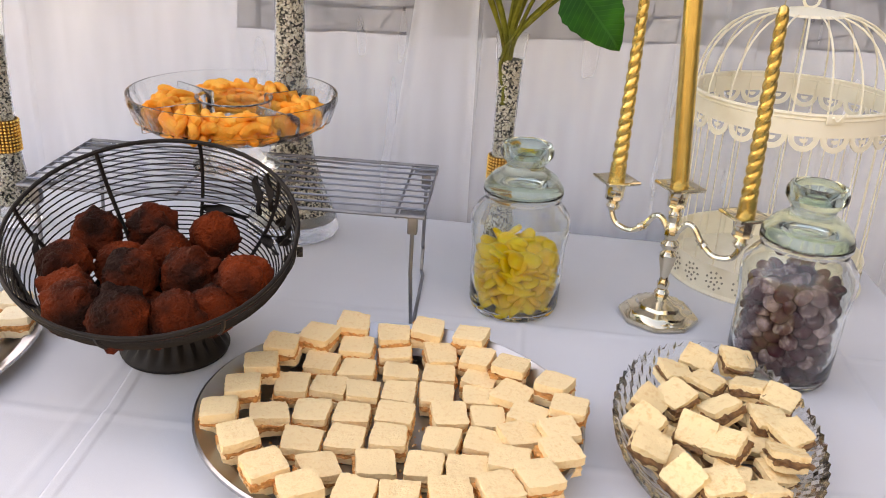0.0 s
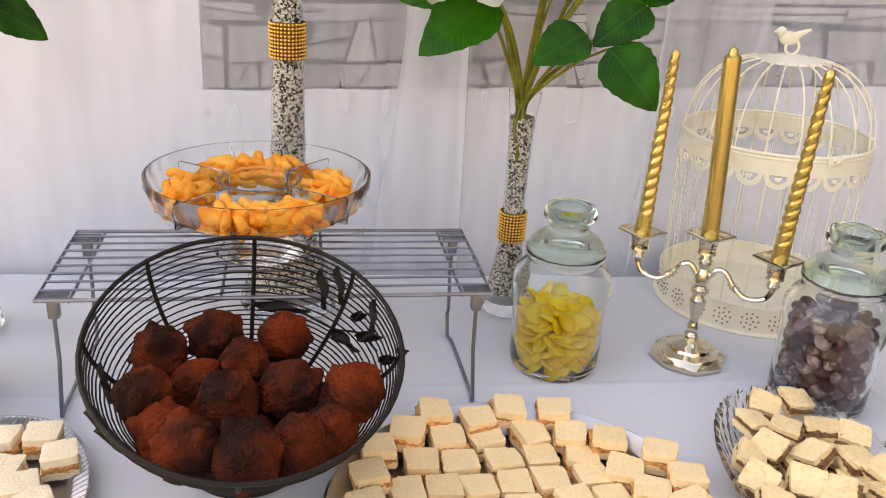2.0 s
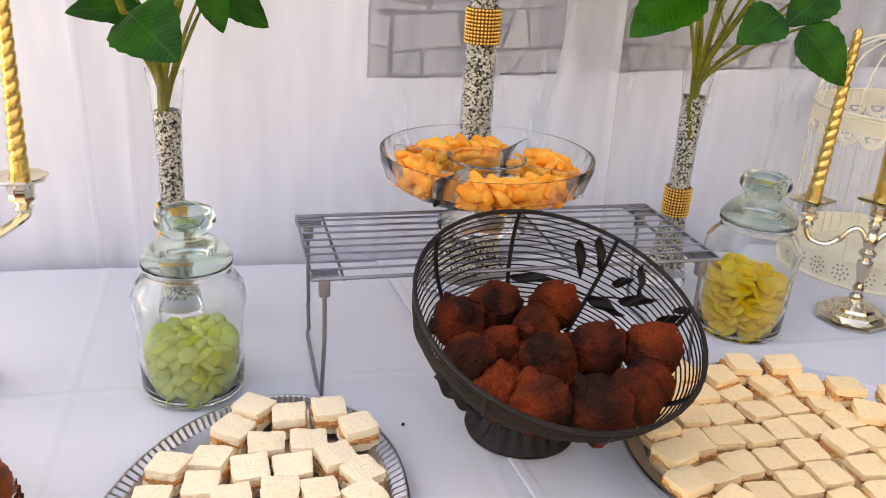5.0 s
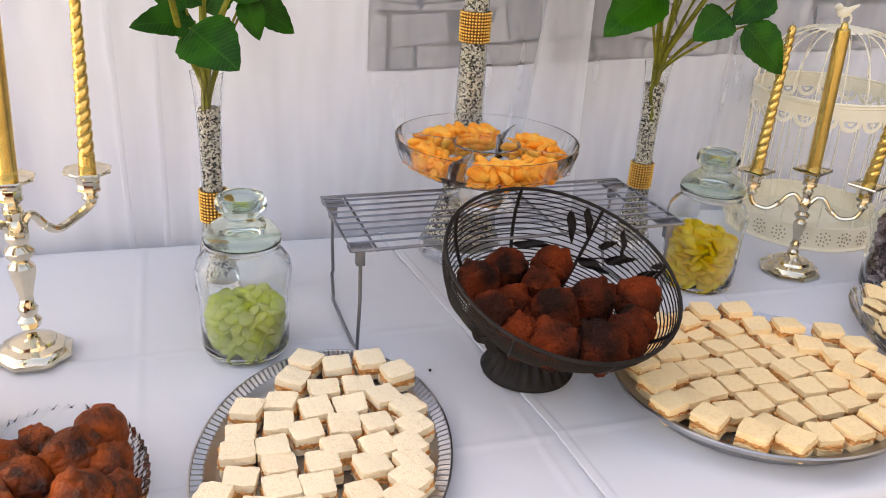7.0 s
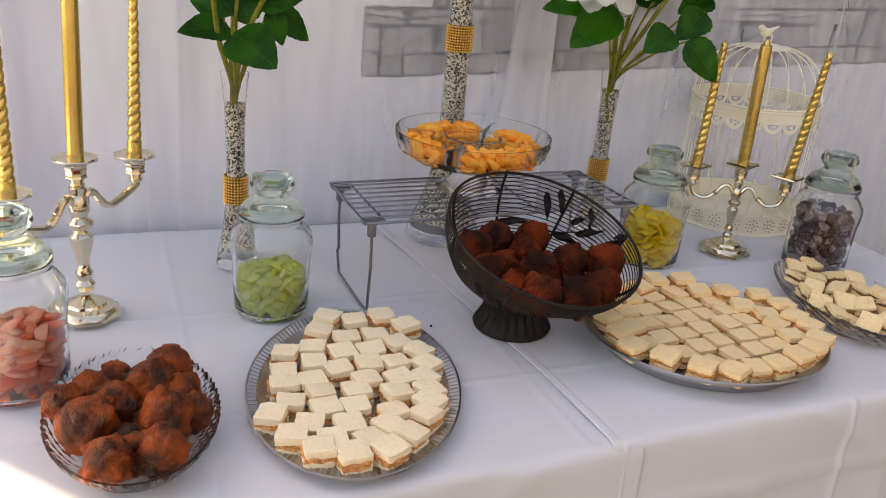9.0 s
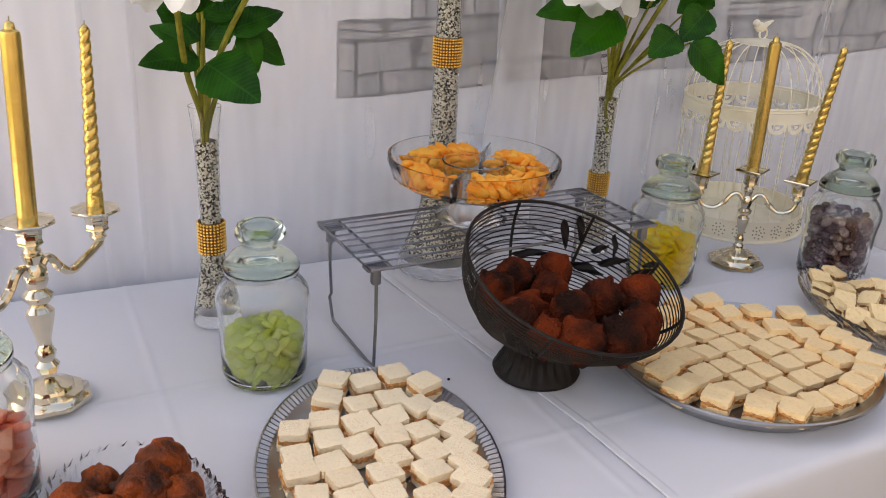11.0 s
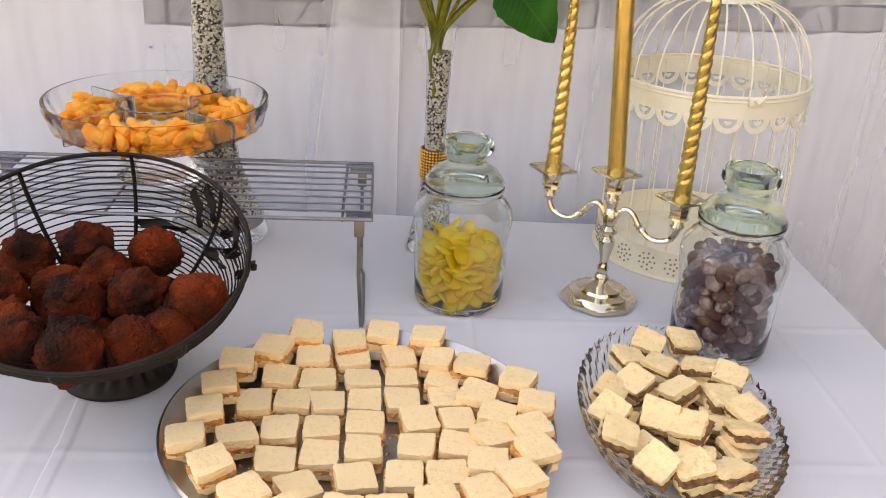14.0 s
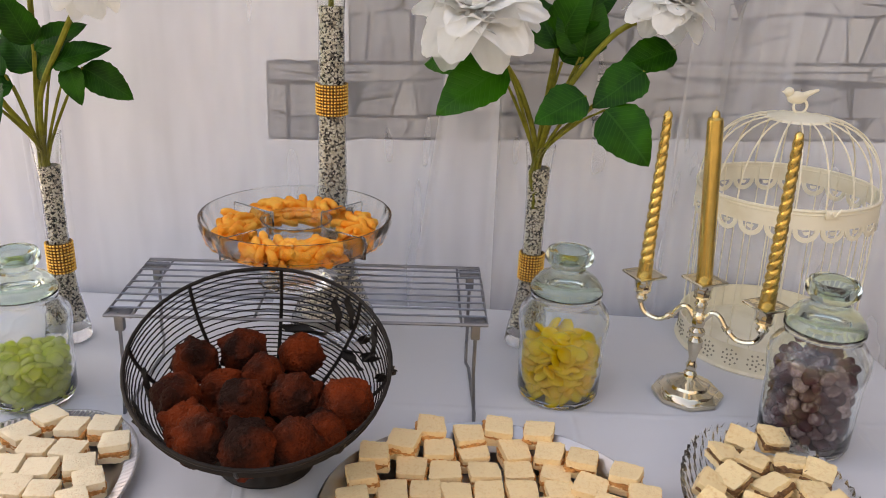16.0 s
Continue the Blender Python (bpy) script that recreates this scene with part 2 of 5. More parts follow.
# gold darkened to put the shade between the beads into the colour
BACKING = mat("shaded_gold_backing", (0.16, 0.07, 0.015), 0.6, metal=0.3)
STONES = island_mat("black_and_white_gravel", [(0.02, 0.02, 0.02), (0.85, 0.81, 0.72), (0.75, 0.69, 0.58), (0.03, 0.028, 0.025), (0.82, 0.78, 0.7), (0.68, 0.62, 0.5), (0.88, 0.85, 0.78)])
DARKFILL = mat("gravel_core", (0.3, 0.28, 0.24), 0.9)
BREAD = mat("white_bread", (1.0, 0.745, 0.425), 0.9, color2=(0.88, 0.56, 0.28), scale=190, fac_low=0.5, fac_high=0.9, bump=0.9, bump_scale=420, obj_random=0.14, normal_dist=0.0012, detail=8)
PALE_BREAD = mat("pale_white_bread", (1.0, 0.83, 0.58), 0.9, color2=(0.9, 0.63, 0.37), scale=190, fac_low=0.5, fac_high=0.9, bump=1.0, bump_scale=420, obj_random=0.14, normal_dist=0.0016, detail=8)
TOAST = mat("pale_yellow_bread", (1.0, 0.76, 0.43), 0.9, color2=(0.78, 0.45, 0.17), scale=150, fac_low=0.5, fac_high=0.9, bump=0.9, bump_scale=380, obj_random=0.12, normal_dist=0.0015, detail=8)
SPREAD = mat("orange_spread", (0.88, 0.42, 0.15), 0.75, color2=(0.55, 0.22, 0.07), scale=150, fac_low=0.4, fac_high=0.7, bump=1.0, bump_scale=300, obj_random=0.2)
MEAT = mat("brown_filling", (0.16, 0.07, 0.03), 0.6, color2=(0.34, 0.17, 0.07), scale=120, bump=0.8, bump_scale=300)
FRIED = mat("fried_dough", (0.2, 0.027, 0.005), 0.72, color2=(0.022, 0.006, 0.0032), scale=18, fac_low=0.34, fac_high=0.62, bump=1.0, bump_scale=300, obj_random=0.16, detail=9, normal_dist=0.005, spec=0.16)
FRIED2 = mat("golden_fried_dough", (0.38, 0.062, 0.006), 0.5, color2=(0.035, 0.008, 0.003), scale=32, fac_low=0.34, fac_high=0.62, bump=1.0, bump_scale=240, obj_random=0.16, detail=9, normal_dist=0.004, spec=0.35)
PUFF = mat("orange_cheese_puff", (1.0, 0.46, 0.075), 0.75, color2=(1.0, 0.29, 0.02), scale=60, bump=0.8, bump_scale=250, obj_random=0.25)

def jelly(name, color, color2, bump=0.0, clear=0.5):
    """Translucent sweets: a glossy skin over a body that lets light through."""
    m = mat(name, color, 0.3, color2=color2, scale=60, obj_random=0.4, bump=bump, bump_scale=500)
    nt = m.node_tree
    tl, mx = nt.nodes.new("ShaderNodeBsdfTranslucent"), nt.nodes.new("ShaderNodeMixShader")
    tl.inputs["Color"].default_value = (*[0.5 * (a + c) for a, c in zip(color, color2)], 1)
    mx.inputs[0].default_value = clear
    nt.links.new(nt.nodes["Principled BSDF"].outputs[0], mx.inputs[1])
    nt.links.new(tl.outputs[0], mx.inputs[2])
    nt.links.new(mx.outputs[0], nt.nodes["Material Output"].inputs["Surface"])
    return m


LEMON = jelly("yellow_jelly", (1.0, 0.56, 0.0), (1.0, 0.73, 0.02), 0.0, 0.05)
LIME = jelly("green_jelly", (0.85, 0.95, 0.14), (0.97, 1.0, 0.66), 0.3, 0.6)
PEACH = jelly("pink_jelly", (1.0, 0.24, 0.13), (1.0, 0.56, 0.42), 0.0, 0.35)
PLUM = mat("purple_sugared_sweet", (0.055, 0.009, 0.017), 0.26, color2=(0.66, 0.5, 0.52), scale=110, fac_low=0.48, fac_high=0.86, obj_random=0.42, bump=0.4, bump_scale=400, spec=0.35)
LEAF = mat("silk_leaf", (0.001, 0.042, 0.002), 0.4, color2=(0.007, 0.1, 0.003), scale=2.5, bump=0.15, bump_scale=9, obj_random=0.4, spec=0.16, detail=2)
add_veins(LEAF)
STEM = mat("green_stem", (0.24, 0.24, 0.035), 0.6, vary=0.4, scale=60, spec=0.2)
PETAL = mat("white_silk_petal", (0.98, 0.98, 0.97), 0.7, vary=0.02, scale=30, bump=0.25, bump_scale=120)
pt = PETAL.node_tree
glow = pt.nodes.new("ShaderNodeBsdfTranslucent")
glow.inputs["Color"].default_value = (0.99, 0.99, 0.98, 1)
blend = pt.nodes.new("ShaderNodeMixShader")
blend.inputs[0].default_value = 0.68
pt.links.new(pt.nodes["Principled BSDF"].outputs[0], blend.inputs[1])
pt.links.new(glow.outputs[0], blend.inputs[2])
pt.links.new(blend.outputs[0], pt.nodes["Material Output"].inputs["Surface"])

# ---- mesh helpers ----


def finish(bm, name, material, smooth=True):
    me = bpy.data.meshes.new(name)
    bm.to_mesh(me)
    bm.free()
    me.materials.append(material)
    if smooth:
        me.polygons.foreach_set("use_smooth", [True] * len(me.polygons))
        me.set_sharp_from_angle(angle=radians(42))
    return me


def part(name, bm, material, parent, label="", m=None):
    """One mesh object under a thing or a part. bm: a bmesh, or a mesh to share."""
    me = bm if isinstance(bm, bpy.types.Mesh) else finish(bm, name, material)
    ob = new(name, me)
    ob.parent = parent
    if m is not None:
        ob.matrix_basis = m
    if label:
        tagged(ob, label)
    return ob


def thing(name, m, label, category, group="", kind=""):
    ob = new(name)
    ob.matrix_basis = m
    ob.empty_display_size = 0.02
    return tagged(ob, label, category, group, kind)


def solo(name, bm, material, m, label, category, group="", kind=""):
    me = bm if isinstance(bm, bpy.types.Mesh) else finish(bm, name, material)
    ob = new(name, me)
    ob.matrix_basis = m
    return tagged(ob, label, category, group, kind)


def lathe(profile, n=40, warp=None, loop=False, bm=None):
    """Turns (radius, height) pairs about z. warp(x, y, z, angle, i) may move each vertex."""
    bm = bm or bmesh.new()
    rings = []
    for i, (r, z) in enumerate(profile):
        if r < 1e-6:
            rings.append([bm.verts.new((0, 0, z))])
            continue
        ring = []
        for k in range(n):
            a = 2 * math.pi * k / n
            p = (r * math.cos(a), r * math.sin(a), z)
            ring.append(bm.verts.new(warp(*p, a, i) if warp else p))
        rings.append(ring)
    pairs = list(zip(rings, rings[1:])) + ([(rings[-1], rings[0])] if loop else [])
    for a, b in pairs:
        for k in range(n):
            k2 = (k + 1) % n
            if len(a) == 1 and len(b) == 1:
                continue
            if len(a) == 1:
                bm.faces.new((a[0], b[k2], b[k]))
            elif len(b) == 1:
                bm.faces.new((a[k], a[k2], b[0]))
            else:
                bm.faces.new((a[k], a[k2], b[k2], b[k]))
    bmesh.ops.recalc_face_normals(bm, faces=bm.faces)
    return bm


def tube(points, r, n=8, closed=False, bm=None):
    """A round bar along a line of points; r: one radius or one for each point."""
    bm = bm or bmesh.new()
    pts = [Vector(p) for p in points]
    N = len(pts)
    rad = r if isinstance(r, (list, tuple)) else [r] * N
    tang = []
    for i in range(N):
        a, b = (pts[i - 1], pts[(i + 1) % N]) if closed else (pts[max(i - 1, 0)], pts[min(i + 1, N - 1)])
        tang.append((b - a).normalized())
    up = tang[0].orthogonal().normalized()
    rings = []
    for i in range(N):
        up = (up - tang[i] * up.dot(tang[i])).normalized()
        side = tang[i].cross(up)
        rings.append([bm.verts.new(pts[i] + rad[i] * (math.cos(2 * math.pi * k / n) * up + math.sin(2 * math.pi * k / n) * side)) for k in range(n)])
    for i in range(N if closed else N - 1):
        a, b = rings[i], rings[(i + 1) % N]
        shift = 0
        if closed and i == N - 1:
            shift = min(range(n), key=lambda s: (a[0].co - b[s].co).length)
        for k in range(n):
            bm.faces.new((a[k], a[(k + 1) % n], b[(k + 1 + shift) % n], b[(k + shift) % n]))
    if not closed:
        bm.faces.new(rings[0][::-1])
        bm.faces.new(rings[-1])
    return bm


def rbox(sx, sy, sz, bev, seg=2, at=(0, 0, 0), rough=0.0, seed=0, bm=None):
    """A box with rounded edges, its middle at `at`; rough shifts its corners a little."""
    b = bmesh.new()
    bmesh.ops.create_cube(b, size=1)
    rnd = random.Random(seed)
    for v in b.verts:
        v.co = Vector((v.co.x * sx, v.co.y * sy, v.co.z * sz)) + Vector([rnd.uniform(-rough, rough) for _ in range(3)])
    bmesh.ops.bevel(b, geom=b.edges[:], offset=bev, segments=seg, profile=0.5, affect="EDGES")
    for v in b.verts:
        v.co += Vector(at)
    return b


def smooth_path(keys, steps=8):
    """Points on a Catmull-Rom line through the keys."""
    k = [Vector(p) for p in keys]
    k = [2 * k[0] - k[1]] + k + [2 * k[-1] - k[-2]]
    out = []
    for i in range(1, len(k) - 2):
        for s in range(steps):
            t = s / steps
            a, b, c, d = k[i - 1], k[i], k[i + 1], k[i + 2]
            out.append(0.5 * (2 * b + (c - a) * t + (2 * a - 5 * b + 4 * c - d) * t * t + (3 * b - a - 3 * c + d) * t ** 3))
    out.append(k[-2])
    return out


def blob(r, rough, seed, sub=4, squash=(1, 1, 1), fuzz=0.0, knob=0.0):
    """A lumpy ball."""
    b = bmesh.new()
    bmesh.ops.create_icosphere(b, subdivisions=sub, radius=1)
    off = Vector((seed * 7.3, seed * 3.1, seed * 1.7))
    for v in b.verts:
        d = v.co.normalized()
        k = 1 + rough * noise.noise(d * 1.5 + off) + rough * 0.35 * noise.noise(d * 3.5 + off) + rough * 0.16 * noise.noise(d * 9 + off) + fuzz * noise.noise(d * 26 + off) + fuzz * noise.noise(d * 55 + off)
        k += knob * max(0, noise.noise(d * 1.9 + off * 2) - 0.25)
        v.co = Vector((d.x * squash[0], d.y * squash[1], d.z * squash[2])) * r * k
    return b


def crumb(sx, sy, sz, seed, amp=0.0009, cuts=9):
    """A slice of bread: a slab with cut sides and an uneven, torn surface."""
    b = bmesh.new()
    bmesh.ops.create_cube(b, size=1)
    bmesh.ops.subdivide_edges(b, edges=b.edges[:], cuts=cuts, use_grid_fill=True)
    rn = random.Random(seed)
    skew = [rn.uniform(-0.06, 0.06) for _ in range(4)]
    for v in b.verts:
        c = v.co * 2
        k = 1 - 0.05 * (abs(c.x) ** 6 * abs(c.y) ** 6)
        e = max(abs(c.x), abs(c.y)) ** 12
        p = Vector((c.x * k * (1 + skew[0] * c.y), c.y * k * (1 + skew[1] * c.x), c.z * (1 - 0.13 * e) + 0.12 * (skew[2] * c.x + skew[3] * c.y)))
        v.co = Vector((p.x * sx / 2, p.y * sy / 2, p.z * sz / 2))
        q = v.co.copy()
        v.co += amp * noise.noise_vector(q * 90 + Vector((seed * 3.7, 0, 0))) + amp * noise.noise_vector(q * 300 + Vector((0, seed * 2.1, 0))) + amp * 0.7 * e * noise.noise_vector(q * 700)
    return b


TOP = 0.75   # height of the tabletops

# ---- setting ----
bm = bmesh.new()
for x0, x1, y0, y1 in ((-400, 400, -400, 400),):
    vs = [bm.verts.new(p) for p in ((x0, y0, -0.02), (x1, y0, -0.02), (x1, y1, -0.02), (x0, y1, -0.02))]
    bm.faces.new(vs)
solo("ground", bm, GRASS, pose(0, 0, 0), "short green lawn", "ground", kind="structure")
solo("pavement", rbox(9, 9, 0.06, 0.01), PAVING, pose(0, -2.4, -0.012), "grey concrete terrace under the tables", "terrace", kind="structure")
# added, hidden by the backdrop: keeps sun off the tables, its left end sets the sun patch
solo("wall_north", rbox(9.9, 0.12, 4.4, 0.01), PLASTER, pose(3.065, 1.86, 2.2), "unseen grey wall added behind the curtains to shade the tables", "wall", kind="structure")
# added out of view: blocks the sky on the right so light comes from the left
solo("wall_east", rbox(0.14, 6.6, 3.6, 0.01), PLASTER, pose(2.1, -1.5, 1.79), "unseen grey wall added to block sky light from the right", "wall", kind="structure")
# added behind the camera, never in view: cuts low sky light from the front
solo("wall_south", rbox(14, 0.14, 3.0, 0.01), PLASTER, pose(-4.5, -4.9, 1.49), "unseen grey wall added behind the camera to cut front light", "wall", kind="structure")


def table_back(x):
    return 1.491 - 0.035 * x


def seam_x(y):
    return -0.296 - 0.03 * (y - 0.66) - 0.062 * max(y - 0.85, 0)


def tablecloth(name, left, right, lift, seed, label):
    """Cloth over a table: flat top with faint fold lines, rounded edges, and a skirt in soft folds to the floor."""
    bm = bmesh.new()
    front = 0.65
    nx, ny, nz = 420, 150, 60
    rows = []
    for j in range(ny + nz + nz + 1):
        row = []
        for i in range(nx + 1):
            u = i / nx
            jj = j - nz
            v = min(max(jj / ny, 0), 1)
            ym = front + v * 0.85
            x = left(ym) + u * (right(ym) - left(ym))
            y = front + v * (table_back(x) - front)
            z = TOP + lift
            z += 0.0022 * noise.noise(Vector((x * 5, y * 5, seed))) + 0.0009 * noise.noise(Vector((x * 22, y * 22, seed)))
            for cx in (-1.45, -0.82, 0.13, 0.56):
                z += 0.0013 * math.exp(-((x - cx - 0.02 * y) / 0.004) ** 2)
            if lift == 0 and x - left(ym) < 0.013:
                z += 0.001                                              # turned hem
            if lift < 0:
                z += 0.0013 * math.exp(-((x + 0.327) / 0.004) ** 2)
            for cy in (0.83, 1.13):
                z += 0.0024 * math.exp(-((y - cy + 0.015 * x) / 0.004) ** 2)
            if jj < 0 or jj > ny:
                d = (-jj if jj < 0 else jj - ny) / nz
                turn = min(d * nz / 4, 1) * math.pi / 2
                drop = 0.014 * (1 - math.cos(turn)) + max(d - 4 / nz, 0) * (TOP - 0.02) / (1 - 4 / nz)
                fold = 0.018 * d * noise.noise(Vector((x * 4.5, d * 0.6, seed + 3))) + 0.008 * d * math.sin(x * 21 + 2 * noise.noise(Vector((x, d, 1))))
                ridge = max(0, 1 - 7 * abs(noise.noise(Vector((x * 2.6 + z * 0.5, d * 2.2 + x, seed + 20))))) + max(0, 1 - 8 * abs(noise.noise(Vector((x * 3.1 - d * 3, d * 1.6, seed + 31)))))
                crease = math.exp(-((x - left(ym) - 0.02) / 0.006) ** 2) + math.exp(-((d - 0.2) / 0.012) ** 2) + math.exp(-((x - 0.14) / 0.006) ** 2)
                y += (-1 if jj < 0 else 0.35) * (0.012 * math.sin(turn) + abs(fold) * 1.2 + 0.02 * d + min(d * 12, 1) * (0.004 * ridge + 0.004 * crease))
                z = max(z - drop, 0.02)
            row.append(bm.verts.new((x, y, z)))
        rows.append(row)
    for a, b in zip(rows, rows[1:]):
        for i in range(nx):
            bm.faces.new((a[i], a[i + 1], b[i + 1], b[i]))
    # end skirt on the right
    prev = [r[-1] for r in rows[nz:nz + ny + 1]]
    if lift > 0:
        for s in range(1, 13):
            d = s / 12
            cur = []
            for k, r in enumerate(rows[nz:nz + ny + 1]):
                c = r[-1].co
                f = 0.014 * d * noise.noise(Vector((c.y * 6, d, seed + 9)))
                cur.append(bm.verts.new((c.x + 0.008 + 0.03 * d + f, c.y, max(c.z - 0.012 - d * 0.735, 0.02))))
            for k in range(len(cur) - 1):
                bm.faces.new((prev[k], prev[k + 1], cur[k + 1], cur[k]))
            prev = cur
    bmesh.ops.recalc_face_normals(bm, faces=bm.faces)
    ob = solo(name, bm, CLOTH, pose(0, 0, 0), label, "tablecloth", "tablecloths")
    md = ob.modifiers.new("thickness", "SOLIDIFY")
    md.thickness, md.offset = 0.0022, -1
    return ob


tablecloth("tablecloth", lambda y: -2.3, lambda y: seam_x(y) + 0.05, -0.0035, 2.0, "plain white tablecloth hanging to the floor, partly under its neighbour")
tablecloth("tablecloth", seam_x, lambda y: 0.715, 0.0, 5.0, "plain white tablecloth with ironed creases, hanging to the floor")


def curtain_sheet(x0, x1, n, yfun, z0, z1, xfun=lambda x, h: x):
    bm = bmesh.new()
    cols = []
    for i in range(n + 1):
        x = x0 + (x1 - x0) * i / n
        cols.append([bm.verts.new((xfun(x, k / 10) + 0.006 * noise.noise(Vector((x * 3, k * 0.4, 0))), yfun(x, k / 10), z0 + (z1 - z0) * k / 10)) for k in range(11)])
    for a, b in zip(cols, cols[1:]):
        for k in range(10):
            bm.faces.new((a[k], b[k], b[k + 1], a[k + 1]))
    return bm


GATHERS = ((-0.045, 0.05), (0.04, 0.022), (0.056, 0.03), (0.375, 0.016), (0.56, 0.02), (0.85, 0.04), (-0.74, 0.035), (-0.81, 0.03), (-1.04, 0.04), (-1.16, 0.04), (-1.3, 0.03))


def gather(x, h):
    for c, w in GATHERS:
        ww = w * (1.5 - 1.1 * h)
        d = (x - c - 0.03 * (h - 0.4) * math.sin(c * 40)) / ww
        if abs(d) < 1:
            return d, ww
    return 1.0, 0.0


def voile_x(x, h):
    d, w = gather(x, h)
    return x - 0.62 * w * math.sin(math.pi * d)


def voile_y(x, h):
    y = 1.533 - 0.02 * x + 0.010 * math.sin(x * 5 + 1.2 * math.sin(h * 2)) + 0.016 * noise.noise(Vector((x * 2.8, h * 1.1, 4))) + 0.001 * noise.noise(Vector((x * 6, h * 2.2, 9)))
    d, w = gather(x, h)
    y -= 0.3 * w * (1 + math.cos(math.pi * d)) * 0.5 + 0.12 * w * math.sin(math.pi * d)
    if abs(x - 0.535) < 0.16:
        y = max(y, 1.392 + math.sqrt(0.16 ** 2 - (x - 0.535) ** 2))      # pushed back by the birdcage
    return min(max(y, table_back(x) + 0.012), 1.562)


solo("curtain", curtain_sheet(-1.6, 1.9, 1500, voile_y, 0.02, 2.66, voile_x), VOILE, pose(0, 0, 0), "sheer white voile curtain in soft gathers behind the tables", "curtain", kind="structure")


def panel(edge0, edge1, n, y, seed):
    """A second width of voile hanging in front of the first between two edges, which are functions of the height share."""
    def px(u, h):
        return edge0(h) + u * (edge1(h) - edge0(h))

    def py(u, h):
        return max(y + 0.004 * noise.noise(Vector((u * 3, h * 2, seed))) - 0.006 * math.exp(-(u / 0.06) ** 2) - 0.006 * math.exp(-((1 - u) / 0.06) ** 2), table_back(px(u, h)) + 0.006)
    bm = bmesh.new()
    cols = [[bm.verts.new((px(i / n, k / 24) + 0.0015 * noise.noise(Vector((i, k * 0.5, seed))), py(i / n, k / 24), 0.02 + 2.64 * k / 24)) for k in range(25)] for i in range(n + 1)]
    for a, b in zip(cols, cols[1:]):
        for k in range(24):
            bm.faces.new((a[k], b[k], b[k + 1], a[k + 1]))
    return bm


solo("curtain", panel(lambda h: -0.035 - 0.32 * max(0.49 - h, 0), lambda h: 0.045 + 0.03 * max(0.49 - h, 0), 60, 1.522, 3), DOUBLE_VOILE, pose(0, 0, 0), "narrow gathered width of sheer white voile", "curtain", kind="structure")
solo("curtain", panel(lambda h: 0.375 + 0.01 * h, lambda h: 0.565 + 0.01 * h, 40, 1.549, 7), VOILE, pose(0, 0, 0), "overlapping width of sheer white voile", "curtain", kind="structure")
solo("backdrop", curtain_sheet(-1.6, 1.9, 60, lambda x, h: 1.574 + 0.004 * math.sin(x * 6), 0.02, 2.66), PRINT, pose(0, 0, 0), "white cloth backdrop printed with a grey stone wall", "backdrop", kind="structure")


